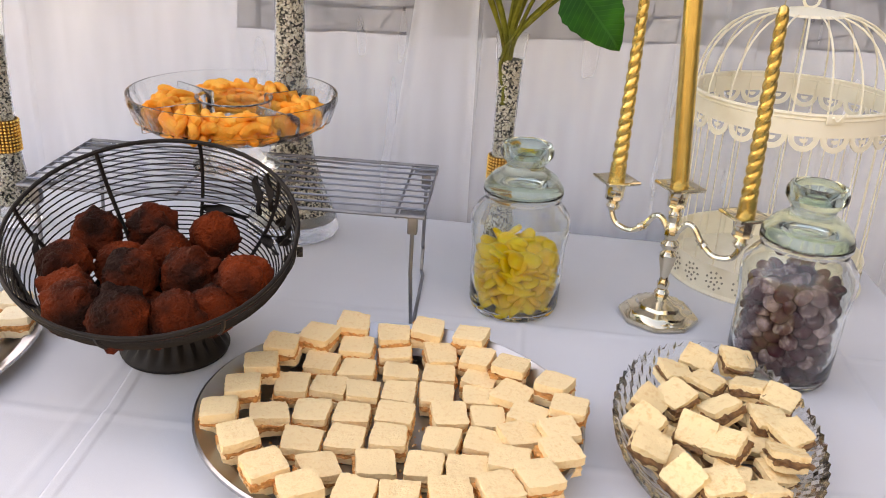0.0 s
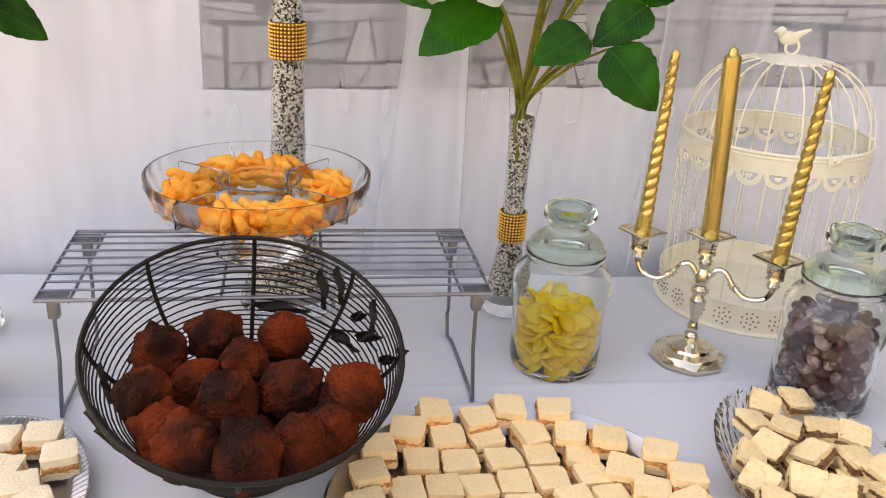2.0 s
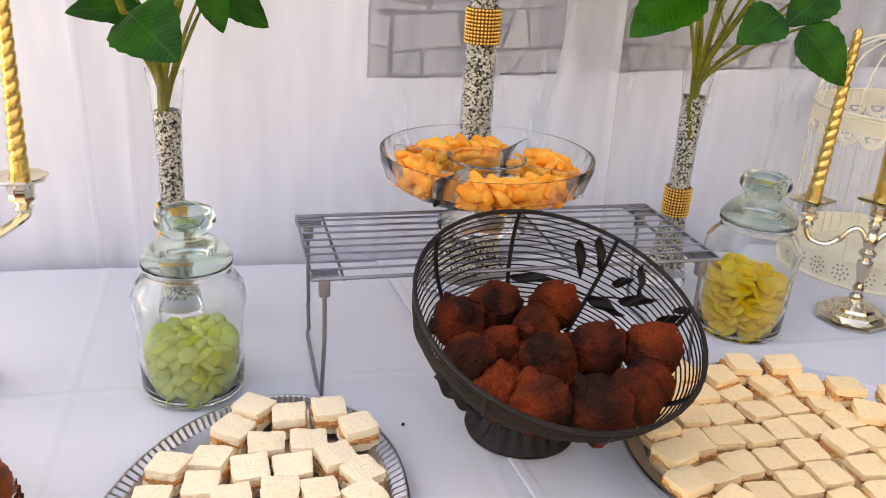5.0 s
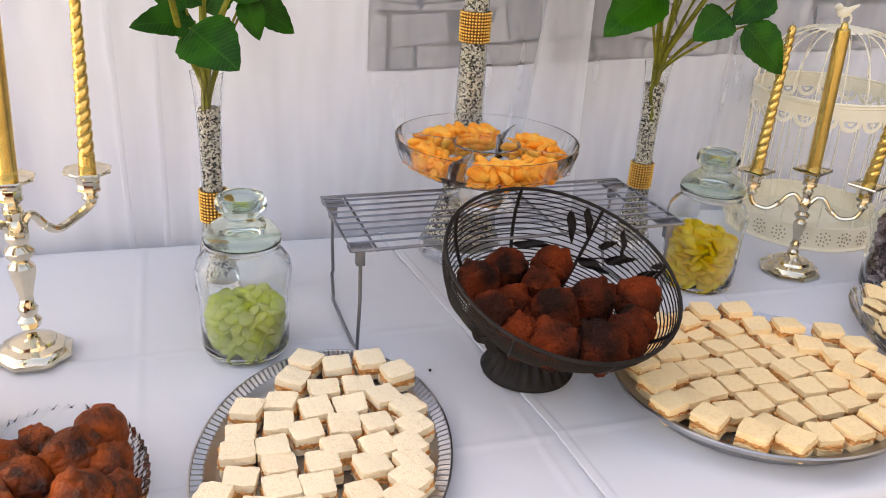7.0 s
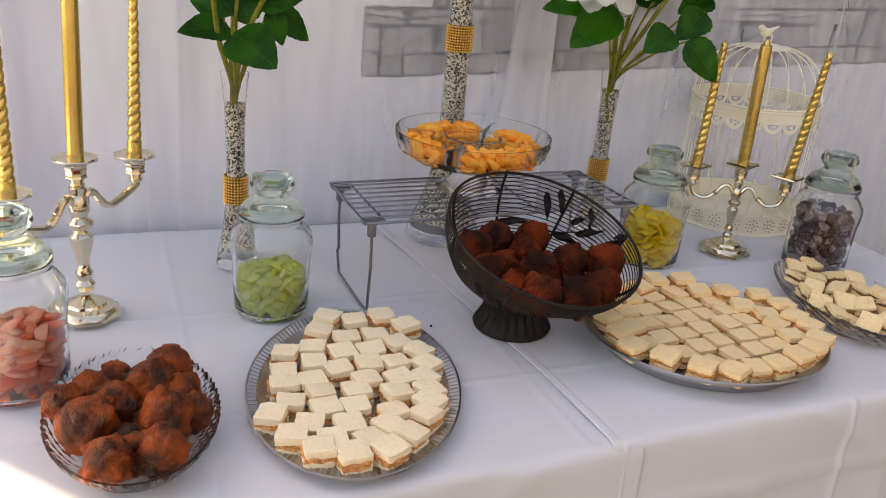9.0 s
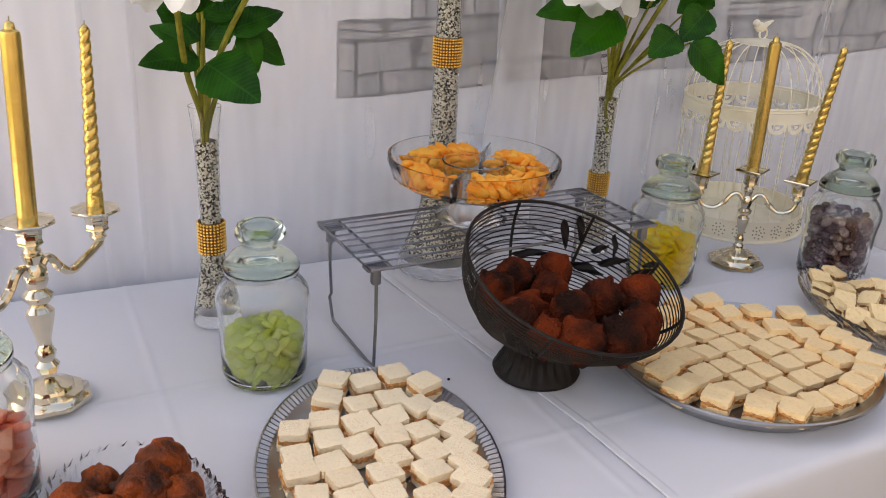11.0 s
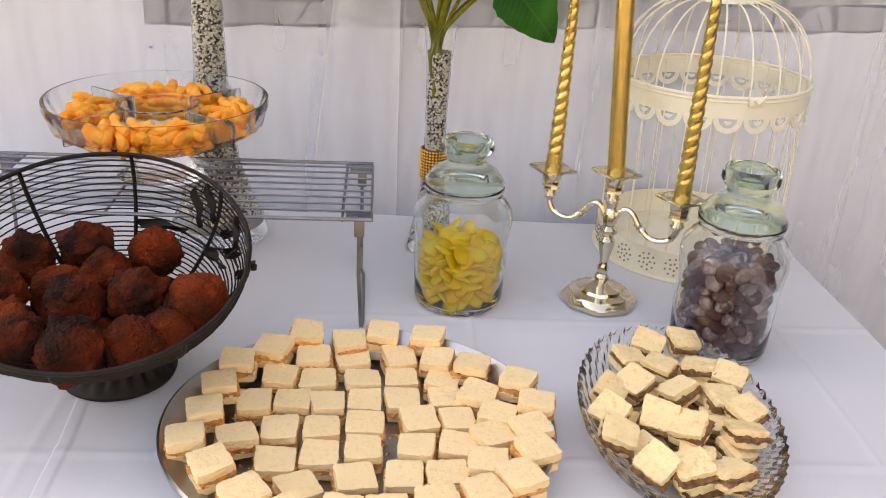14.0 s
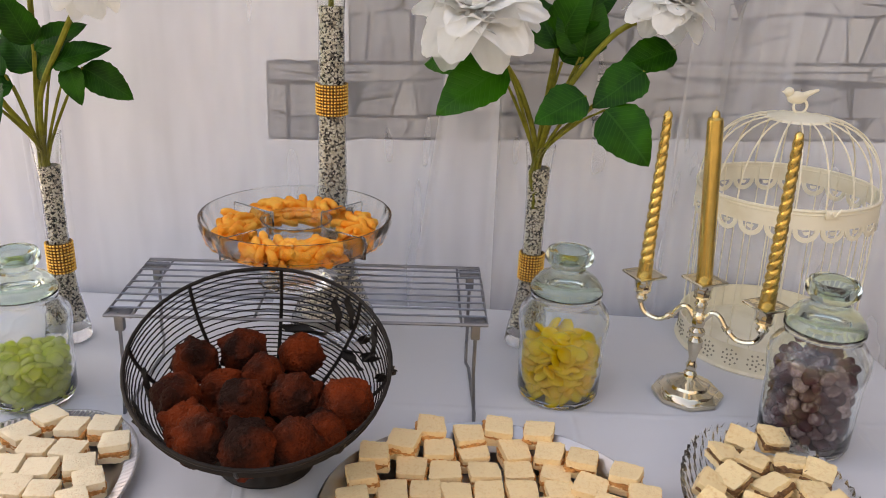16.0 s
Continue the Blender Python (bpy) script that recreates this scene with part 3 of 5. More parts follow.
def printed_stones(seed):
    """The stones of the printed wall: courses of uneven flat shapes, some split across, one joined mesh on the cloth."""
    rs = random.Random(seed)
    bm = bmesh.new()

    def level(z, x):
        return z + WALL_SLOPE * x + (0.02 * noise.noise(Vector((x * 11, z * 9, seed))) if 1.06 < z < 1.19 or z > 1.2 else 0)

    def shape(pts):
        mid = [sum(c) / len(pts) for c in zip(*pts)]
        span = max(max(p[0] for p in pts) - min(p[0] for p in pts), 0.02)
        k = 1 - 0.0062 / span
        vs = []
        for x, z in pts:
            x, z = mid[0] + (x - mid[0]) * k, mid[1] + (z - mid[1]) * (1 - 0.0054 / max(0.02, 2 * abs(z - mid[1])))
            vs.append(bm.verts.new((x, 1.574 + 0.004 * math.sin(x * 6) - 0.0014, z)))
        bm.faces.new(vs)
    courses = ((1.06, 1.104, -0.334, 0.062), (1.104, 1.168, -0.334, 0.1), (1.168, 1.198, -0.37, 0.13),
               (1.2, 1.285, -0.222, 0.042), (1.285, 1.318, -0.222, 0.075), (1.318, 1.362, -0.222, 0.09), (1.362, 1.41, -0.222, 0.075), (1.41, 1.47, -0.222, 0.09), (1.47, 1.53, -0.222, 0.08))
    for z0, z1, x, wide in courses:
        while x < 1.85:
            w = wide * rs.uniform(0.6, 1.5)
            if wide == 0.042 and x > 0.02:
                w *= 1.8
            lean = [rs.uniform(-0.34, 0.34) * min(w, 0.07) for _ in range(2)]
            a, b = x + (lean[0] if x > -0.3 else 0), x + w + lean[1]
            quad = [(x, level(z0, x)), (x + w, level(z0, x + w)), (b, level(z1, b)), (a, level(z1, a))]
            if w > 0.05 and z1 - z0 > 0.03 and rs.random() < 0.45:
                p, q = rs.choice(((0.2, 0.8), (0.75, 0.3), (0.3, 0.55), (0.65, 0.45)))
                lo = (quad[0][0] + p * w, quad[0][1] + p * (quad[1][1] - quad[0][1]))
                hi = (quad[3][0] + q * (b - a), quad[3][1] + q * (quad[2][1] - quad[3][1]))
                shape([quad[0], lo, hi, quad[3]])
                shape([lo, quad[1], quad[2], hi])
            elif w > 0.05 and z1 - z0 > 0.03 and rs.random() < 0.5:
                m0, m1 = rs.choice(((0.25, 0.75), (0.7, 0.35), (0.4, 0.6)))
                le = (x + (a - x) * m0, quad[0][1] + m0 * (quad[3][1] - quad[0][1]))
                ri = (x + w + (b - x - w) * m1, quad[1][1] + m1 * (quad[2][1] - quad[1][1]))
                shape([quad[0], quad[1], ri, le])
                shape([le, ri, quad[2], quad[3]])
            else:
                shape(quad)
            x += w
    for z0, z1 in ((1.06, 1.112), (1.112, 1.166)):                        # the narrow end face
        shape([(-0.374, level(z0, -0.374)), (-0.337, level(z0, -0.337)), (-0.337, level(z1, -0.337)), (-0.374, level(z1, -0.374))])
    for f in bm.faces:
        f.normal_update()
    return bm


STONE_PRINT = island_mat("printed_grey_stone", [(0.42, 0.415, 0.435), (0.49, 0.485, 0.5), (0.35, 0.347, 0.37), (0.55, 0.545, 0.55), (0.45, 0.443, 0.46), (0.38, 0.377, 0.4)], 0.85)
tagged(part("printed_stone", printed_stones(4), STONE_PRINT, bpy.data.objects["backdrop"], "grey stones printed on the cloth"), kind="stuff")

solo("drape", curtain_sheet(-1.035, -0.945, 24, lambda x, h: 1.566 + 0.003 * math.sin(x * 160), 0.8, 2.66), BLUE, pose(0, 0, 0), "narrow pale blue drape hanging behind the voile", "drape", kind="structure")

# ---- silver platters ----


def platter(a, b, m, label, ribs, high):
    t = thing("platter", m, label, "platter")
    lip = high / 0.0165
    well = [(0, 0.004), (0.80, 0.004), (0.84, 0.0055), (0.885, 0.0115 * lip), (0.885, 0.009 * lip), (0.84, 0.002), (0.80, 0.0), (0, 0.0)]
    rim = [(r, z * lip) for r, z in ((0.885, 0.0115), (0.9, 0.0128), (0.978, 0.0162), (0.986, 0.0172), (1.0, 0.0165), (1.0, 0.0145), (0.985, 0.014), (0.885, 0.009))]

    def warp(x, y, z, ang, i):
        if ribs and i in (1, 2):
            z += 0.0009 * (1 if int(round(ang / (2 * math.pi) * ribs * 2)) % 2 else -1)
        return (x * a, y * b, z)
    part("dish", lathe(well, 96, lambda x, y, z, ang, i: (x * a, y * b, z)), TRAY, t)
    part("rim", finish(lathe(rim, ribs * 2 if ribs else 120, warp, loop=True), "rim", TRAY, not ribs), TRAY, t, "ribbed rim" if ribs else "")
    return t


platter(0.206, 0.190, pose(0.0118, 0.851, TOP + 0.0012, 0, 0, -3), "round polished steel platter of quartered sandwiches", 0, 0.033)
platter(0.150, 0.223, pose(-0.591, 0.8555, TOP, 0, 0, -18), "oval steel platter with a ribbed rim", 140, 0.0165)

# ---- sandwiches ----
SLICE = [finish(crumb(0.0405, 0.0395, 0.0128, s), "bread_slice", BREAD) for s in range(10)]
FILL = [finish(crumb(0.0402, 0.0394, 0.0100, s + 20, 0.0026), "filling", SPREAD) for s in range(4)]
PALE_SLICE = [finish(crumb(0.0405, 0.0395, 0.0128, q + 40), "bread_slice", PALE_BREAD) for q in range(8)]
rnd = random.Random(11)


def sandwich(x, y, z, rz, tx=0.0, ty=0.0, group="quartered sandwiches", label="small square white-bread sandwich with orange spread", thick=1.0, slices=SLICE, wide=0.97):
    t = thing("sandwich", pose(x, y, z, tx, ty, rz), label, "sandwich", group)
    h = rnd.uniform(-0.0008, 0.0008)
    w = wide * rnd.uniform(0.92, 1.04)
    tall = Matrix.Diagonal((w, wide * rnd.uniform(0.93, 1.03), thick, 1))
    part("bread_slice", rnd.choice(slices), BREAD, t, m=pose(0, 0, 0.0064 * thick, 0, 0, 90 * rnd.randrange(4)) @ tall)
    part("filling", rnd.choice(FILL), SPREAD, t, m=pose(rnd.uniform(-1, 1) * 0.001, rnd.uniform(-1, 1) * 0.001, 0.0147 * thick, 0, 0, 90 * rnd.randrange(4)) @ tall)
    part("bread_slice", rnd.choice(slices), BREAD, t, m=pose(rnd.uniform(-1, 1) * 0.0014, rnd.uniform(-1, 1) * 0.0014, (0.0234 + h) * thick, rnd.uniform(-4, 4), rnd.uniform(-4, 4), 90 * rnd.randrange(4)) @ tall)
    return t


# rows on the round platter: (x, y, turn)
ROW_A = [(-0.06, 1.014, 2), (-0.006, 1.006, 8), (0.032, 1.019, -4), (0.088, 1.012, -10)]
ROW_B = [(-0.095, 0.978, -14), (-0.131, 0.949, 5), (-0.048, 0.979, 3), (-0.001, 0.978, 5), (0.054, 0.982, 12), (0.098, 0.974, -18), (0.137, 0.952, -20)]
ROW_C = [(-0.143, 0.903, 14), (-0.082, 0.938, -3), (-0.039, 0.938, 1), (0.012, 0.94, 3), (0.056, 0.944, 1), (0.102, 0.937, -14), (0.187, 0.917, -22)]
ROW_D = [(-0.15, 0.855, 16), (-0.106, 0.889, 8), (-0.065, 0.896, 2), (-0.026, 0.894, 3), (0.015, 0.898, -2), (0.057, 0.902, 6), (0.106, 0.904, 5), (0.143, 0.905, -26), (0.202, 0.872, -16)]
ROW_E = [(-0.16, 0.808, 14), (-0.115, 0.828, 20), (-0.073, 0.845, 4), (-0.029, 0.849, 4), (0.017, 0.856, 0), (0.074, 0.863, 10), (0.117, 0.864, 8), (0.157, 0.864, -20), (0.19, 0.833, 18)]
ROW_F = [(-0.126, 0.766, 26), (-0.072, 0.794, 5), (-0.029, 0.806, -4), (0.016, 0.814, 3), (0.071, 0.82, -8), (0.114, 0.821, -12), (0.15, 0.827, 22), (0.187, 0.796, 24)]
ROW_G = [(-0.089, 0.726, 34), (-0.045, 0.752, 30), (0.008, 0.769, 8), (0.057, 0.775, -3), (0.1, 0.774, 6), (0.141, 0.783, -6), (0.168, 0.752, 22)]
ROW_H = [(-0.049, 0.704, 24), (-0.002, 0.709, -4), (0.042, 0.706, 6), (0.088, 0.714, 10), (0.13, 0.729, 20)]
for row in (ROW_A, ROW_B, ROW_C, ROW_D, ROW_E, ROW_F, ROW_G, ROW_H):
    for x, y, a in row:
        out = min(max(math.hypot(x - 0.013, y - 0.857) - 0.105, 0) / 0.055, 1)      # the outer ones lie up on the rim
        sandwich(x, y, TOP + 0.0062 + 0.0165 * out * out, a + rnd.uniform(-4, 4), rnd.uniform(-2.5, 2.5), rnd.uniform(-2.5, 2.5), thick=0.74 + 0.1 * out)
# rows on the oval platter
OVAL_C0 = (-0.592, 0.858)
OVAL_A = [(-0.582, 1.032, -35), (-0.544, 1.013, -2), (-0.501, 1.012, 3), (-0.473, 0.974, 10), (-0.606, 0.995, -35), (-0.571, 0.961, -3), (-0.528, 0.959, -4), (-0.502, 0.929, 20), (-0.479, 0.900, 24)]
OVAL_B = [(-0.627, 0.946, -20), (-0.591, 0.920, 3), (-0.547, 0.917, -3), (-0.481, 0.858, 24), (-0.672, 0.940, -24), (-0.638, 0.900, -10), (-0.609, 0.877, 8), (-0.563, 0.880, -4), (-0.526, 0.874, 6)]
OVAL_C = [(-0.684, 0.886, -10), (-0.651, 0.856, 2), (-0.579, 0.838, 3), (-0.535, 0.831, 12), (-0.499, 0.822, 22), (-0.693, 0.856, -8), (-0.650, 0.822, 4), (-0.600, 0.814, 2), (-0.548, 0.796, 6)]
OVAL_D = [(-0.504, 0.793, 18), (-0.695, 0.808, -12), (-0.512, 0.764, 26), (-0.652, 0.783, 3), (-0.614, 0.777, 2), (-0.570, 0.754, 12), (-0.529, 0.735, 30), (-0.724, 0.780, -24), (-0.683, 0.753, -20)]
OVAL_E = [(-0.633, 0.738, 2), (-0.585, 0.723, 22), (-0.709, 0.731, -22), (-0.664, 0.711, -4), (-0.618, 0.701, 20), (-0.566, 0.698, 34), (-0.686, 0.696, -8), (-0.648, 0.674, 0), (-0.604, 0.673, 24)]
for row in (OVAL_A, OVAL_B, OVAL_C, OVAL_D, OVAL_E):
    for x, y, a in row:
        q = Matrix.Rotation(radians(15), 2) @ Vector((x - OVAL_C0[0], y - OVAL_C0[1]))
        out = math.hypot(q.x / 0.155, q.y / 0.218)
        sandwich(x, y, TOP + 0.0052 + 0.006 * max(0, min((out - 0.75) / 0.15, 1)), a + rnd.uniform(-3, 3), rnd.uniform(-3, 3), rnd.uniform(-3, 3), "sandwiches on the oval platter", thick=0.88, slices=PALE_SLICE, wide=0.95)

# ---- cut-glass dishes ----


def glass_dish(a, b, m, label, teeth=64):
    """Cut glass: crossed facets outside, smooth inside, a toothed rim."""
    t = thing("glass_dish", m, label, "dish")
    inner = [(0, 0.005), (0.52, 0.005), (0.64, 0.010), (0.82, 0.027), (0.95, 0.0425)]
    outer = [(1.0, 0.0455), (0.985, 0.04), (0.95, 0.034), (0.91, 0.0275), (0.865, 0.021), (0.81, 0.0145), (0.74, 0.008), (0.64, 0.002)]
    prof = inner + outer + [(0.55, 0.0), (0.5, 0.0018), (0, 0.0018)]
    n0 = len(inner)

    def warp(x, y, z, ang, i):
        k, j = 1.0, int(round(ang / (2 * math.pi) * teeth * 2))
        if i == n0:
            z += 0.0016 * (1 if j % 2 else -1)
            k += 0.008 * (1 if j % 2 else -1)
        elif n0 < i < n0 + len(outer):
            k += 0.0075 * (1 if (j // 2 + i) % 2 else -1)
        return (x * a * k, y * b * k, z)
    me = finish(lathe(prof, teeth * 2, warp), "bowl", CUTGLASS, False)
    part("bowl", me, CUTGLASS, t)
    t.children[0].visible_shadow = False
    return t


glass_dish(0.108, 0.174, pose(0.355, 0.866, TOP + 0.0012, 0, 0, -7), "oval cut-glass dish with a scalloped rim")
glass_dish(0.103, 0.153, pose(-0.887, 0.815, TOP, 0, 0, -3), "oval cut-glass dish with a scalloped rim")

THIN = [finish(crumb(0.0375, 0.0345, 0.008, s + 50, 0.0011), "bread_slice", TOAST) for s in range(5)]
MEATS = [finish(crumb(0.038, 0.0357, 0.006, s + 70, 0.0024), "filling", MEAT) for s in range(3)]


def toastie(x, y, z, rx, ry, rz):
    t = thing("sandwich", pose(x, y, z, rx, ry, rz), "thin crustless sandwich with dark brown filling", "sandwich", "sandwiches in the glass dish")
    part("bread_slice", rnd.choice(THIN), TOAST, t, m=pose(0, 0, 0.004))
    part("filling", rnd.choice(MEATS), MEAT, t, m=pose(0.001, -0.001, 0.0095))
    part("bread_slice", rnd.choice(THIN), TOAST, t, m=pose(0.001, 0.002, 0.015, rnd.uniform(-6, 6), rnd.uniform(-6, 6), rnd.uniform(-10, 10)))


PILE_LOW = [(0.30, 0.92, 10), (0.345, 0.965, -30), (0.40, 0.98, 15), (0.42, 0.92, 40), (0.355, 0.905, 0), (0.29, 0.86, 60), (0.35, 0.845, 20), (0.41, 0.86, -15), (0.30, 0.8, 35), (0.36, 0.785, -20), (0.415, 0.8, 30), (0.35, 0.745, 10), (0.4, 0.75, 50)]
for x, y, a in PILE_LOW:
    x, y = 0.358 + 0.84 * (x - 0.358), 0.868 + 0.84 * (y - 0.868)
    toastie(x, y + 0.008, TOP + 0.010, rnd.uniform(-14, 14), rnd.uniform(-14, 14), a)
PILE_TOP = [(0.361, 1.001, -20, 14), (0.406, 1.007, 5, 10), (0.326, 0.963, 25, 8), (0.361, 0.945, 60, 4), (0.409, 0.944, -20, -8), (0.44, 0.93, -35, 14), (0.323, 0.914, 36, 6), (0.287, 0.9, 58, 26), (0.372, 0.895, 30, -12), (0.413, 0.884, 0, 8), (0.283, 0.86, -40, 24), (0.333, 0.853, -30, 24), (0.364, 0.828, 50, -6), (0.434, 0.86, 20, 10), (0.418, 0.818, 5, -12), (0.278, 0.819, -20, 10), (0.312, 0.775, -48, 30), (0.341, 0.762, 5, 4), (0.38, 0.752, 18, -16)]
for x, y, a, tilt in PILE_TOP:
    toastie(x, y + 0.008, TOP + 0.028, tilt * 1.25, rnd.uniform(-17, 17), a)

# ---- fried dough balls ----
BALLS = [finish(blob(0.0285, 0.1, q + 1, 5, fuzz=0.05, knob=0.55), "fried_ball", FRIED) for q in range(6)]
HEAP = [(-0.363, 0.984, 0.897, 1.0), (-0.308, 1.018, 0.897, 1.0), (-0.235, 1.025, 0.889, 1.02), (-0.369, 0.916, 0.886, 1.02), (-0.275, 0.975, 0.886, 0.92), (-0.227, 0.919, 0.888, 1.04),
        (-0.163, 0.913, 0.886, 1.1), (-0.318, 0.836, 0.879, 1.08), (-0.263, 0.822, 0.878, 1.1), (-0.215, 0.846, 0.872, 1.0), (-0.186, 0.872, 0.869, 0.95), (-0.286, 0.903, 0.888, 1.05),
        (-0.345, 0.874, 0.872, 0.98), (-0.325, 0.955, 0.872, 0.95), (-0.26, 0.935, 0.855, 0.9), (-0.305, 0.925, 0.852, 0.9), (-0.265, 0.89, 0.85, 0.85), (-0.225, 0.965, 0.856, 0.9)]
for x, y, z, k in HEAP:
    solo("fritter", rnd.choice(BALLS), FRIED, pose(x, y, z, rnd.uniform(0, 360), rnd.uniform(0, 360), rnd.uniform(0, 360)) @ Matrix.Scale(k, 4), "dark brown fried dough ball with a rough crust", "fritter", "fritters in the wire basket")
BALLS2 = [finish(blob(0.0265, 0.14, q + 11, 5, fuzz=0.012, knob=0.65), "fried_ball", FRIED2) for q in range(5)]
DISHED = [(-0.966, 0.85, 0.792, 0.95), (-0.941, 0.792, 0.793, 1.28), (-0.934, 0.877, 0.788, 1.0), (-0.908, 0.838, 0.79, 1.12), (-0.864, 0.862, 0.795, 1.2), (-0.836, 0.905, 0.793, 1.15), (-0.902, 0.908, 0.787, 0.8),
          (-0.827, 0.85, 0.787, 0.95), (-0.818, 0.798, 0.786, 0.95), (-0.851, 0.788, 0.797, 1.2), (-0.92, 0.722, 0.79, 1.05), (-0.888, 0.74, 0.781, 0.95), (-0.862, 0.724, 0.79, 1.12), (-0.897, 0.765, 0.778, 1.0), (-0.875, 0.82, 0.774, 0.85), (-0.94, 0.835, 0.773, 0.85)]
for x, y, z, k in DISHED:
    solo("fritter", rnd.choice(BALLS2), FRIED2, pose(x, y, z, rnd.uniform(0, 360), rnd.uniform(0, 360), rnd.uniform(0, 360)) @ Matrix.Scale(k, 4), "orange-brown fried dough ball with torn crust", "fritter", "fritters in the glass dish")

# ---- wire basket on a foot ----


def basket():
    t = thing("wire_basket", pose(-0.277, 0.985, TOP + 0.0012), "dark brown iron wire basket, tilted oval, on a fluted foot", "basket")
    foot = [(0, 0.0), (0.064, 0.0), (0.066, 0.005), (0.063, 0.010), (0.057, 0.017), (0.051, 0.027), (0.048, 0.038), (0.05, 0.048), (0.056, 0.053), (0.05, 0.056), (0, 0.056)]

    def flute(x, y, z, a, i):
        k = 1 + (0.05 * math.cos(a * 22) if 4 <= i <= 7 else 0)
        return (x * k, y * k, z)
    part("foot", lathe(foot, 132, flute), IRON, t)
    rim_c, rim_n = Vector((0.0095, -0.0565, 0.184)), Vector((0.082, -0.354, 1)).normalized()
    low_c = Vector((0.0, 0.0, 0.056))

    def ring(s, n=48):
        c = low_c.lerp(rim_c, s)
        k = 0.36 + 0.64 * math.sin(s * math.pi / 2) ** 0.85
        nn = Vector((0, 0, 1)).lerp(rim_n, s ** 0.7).normalized()
        x = (Vector((1, 0, 0)) - nn * nn.x).normalized()
        y = nn.cross(x)
        return [c + 0.1565 * k * math.cos(2 * math.pi * i / n) * x + 0.160 * k * math.sin(2 * math.pi * i / n) * y for i in range(n)]
    part("rim", tube(ring(1.0), 0.0026, 8, True), IRON, t, "thick iron rim")
    for i in range(21):
        s = 0.2 + (i * 0.03 if i < 10 else 0.3 + (i - 10) * 0.0445)
        part("ring_wire", tube(ring(s), 0.0010, 5, True), IRON, t)
    for k in range(8):
        a = int(48 * (k + 0.0) / 8 + 12) % 48
        pts = [ring(s)[a] for s in [j / 12 for j in range(13)]]
        part("rib", tube(pts, 0.0026, 6), IRON, t)
    bm = bmesh.new()
    rows = [[bm.verts.new(p) for p in ring(j / 30)] for j in range(7)]
    for a, b in zip(rows, rows[1:]):
        for i in range(48):
            bm.faces.new((a[i], a[(i + 1) % 48], b[(i + 1) % 48], b[i]))
    bmesh.ops.solidify(bm, geom=bm.faces[:], thickness=0.0015)
    part("pan", bm, IRON, t, "solid lower pan of the basket")
    # base plate and leaf ornaments
    part("floor_plate", lathe([(0, 0.0), (0.056, 0.0), (0.058, 0.002), (0.056, 0.004), (0, 0.004)], 32), IRON, t, m=pose(0, 0, 0.054))
    lf = leaf_mesh(1.0, 0.14, IRON, "leaf_ornament", 0.0)

    def iron_leaf(p, q, wide, lift):
        """A flat iron leaf from p to q, lying against the wires."""
        d = q - p
        nrm = ((p + q) / 2 - low_c.lerp(rim_c, 0.7))
        nrm = (nrm - d.normalized() * nrm.dot(d.normalized())).normalized()
        m = Matrix((d.normalized(), nrm.cross(d.normalized()), nrm)).transposed().to_4x4()
        part("leaf_ornament", lf, IRON, t, m=Matrix.Translation(p + nrm * lift) @ m @ Matrix.Diagonal((d.length, d.length * wide, 0.6, 1)))
    for s0, a0, s1, a1, wide in ((0.88, 8, 0.6, 7, 1), (0.97, 7, 0.7, 6, 1), (0.66, 5, 0.8, 4, 1.3), (0.94, 4, 0.7, 3, 0.9), (0.58, 4, 0.8, 2, 0.9), (0.66, 1, 0.9, 0, 1), (0.5, 6, 0.52, 3, 1.1), (0.52, 12, 0.54, 8, 0.7), (0.55, 26, 0.72, 24, 1)):
        iron_leaf(ring(s0)[a0], ring(s1)[a1], wide, -0.003)
    for s0, a0, s1, a1, wide in ((0.78, 27, 0.55, 29, 1.5), (0.74, 28, 0.5, 30, 1.3), (0.95, 0, 0.8, 1, 1.4)):
        iron_leaf(ring(s0)[a0], ring(s1)[a1], wide, 0.006)
    vine = [ring(s)[a] + Vector((0, 0, 0.001)) for s, a in ((0.76, 27), (0.62, 29), (0.56, 32), (0.5, 35), (0.47, 38))]
    part("vine", tube(smooth_path(vine), 0.002, 6), IRON, t, "twisted iron vine")
    part("vine", tube(smooth_path([ring(s)[a] for s, a in ((0.52, 9), (0.5, 6), (0.6, 4), (0.64, 2))]), 0.0014, 6), IRON, t)


def leaf_mesh(length, width, material, name, fold=0.25, serrate=0.0, droop=0.0):
    """A pointed leaf along x with a folded midrib and a toothed edge."""
    bm = bmesh.new()
    nu, nv = 14, 4
    rows = []
    for i in range(nu + 1):
        u = i / nu
        w = width * (math.sin(math.pi * u ** 0.72) ** 0.75) * (1 - 0.15 * u)
        row = []
        for j in range(-nv, nv + 1):
            v = j / nv
            ww = w * (1 + (serrate * (1 if i % 2 else -1) if abs(j) == nv else 0))
            row.append(bm.verts.new((length * u, ww * v, fold * ww * abs(v) - droop * length * u * u + 0.04 * width * math.sin(u * 9 + v * 3))))
        rows.append(row)
    for a, b in zip(rows, rows[1:]):
        for j in range(2 * nv):
            bm.faces.new((a[j], b[j], b[j + 1], a[j + 1]))
    bmesh.ops.remove_doubles(bm, verts=bm.verts, dist=1e-5)
    ext = bmesh.ops.solidify(bm, geom=bm.faces[:], thickness=0.0007)
    bmesh.ops.recalc_face_normals(bm, faces=bm.faces)
    return finish(bm, name, material)


basket()

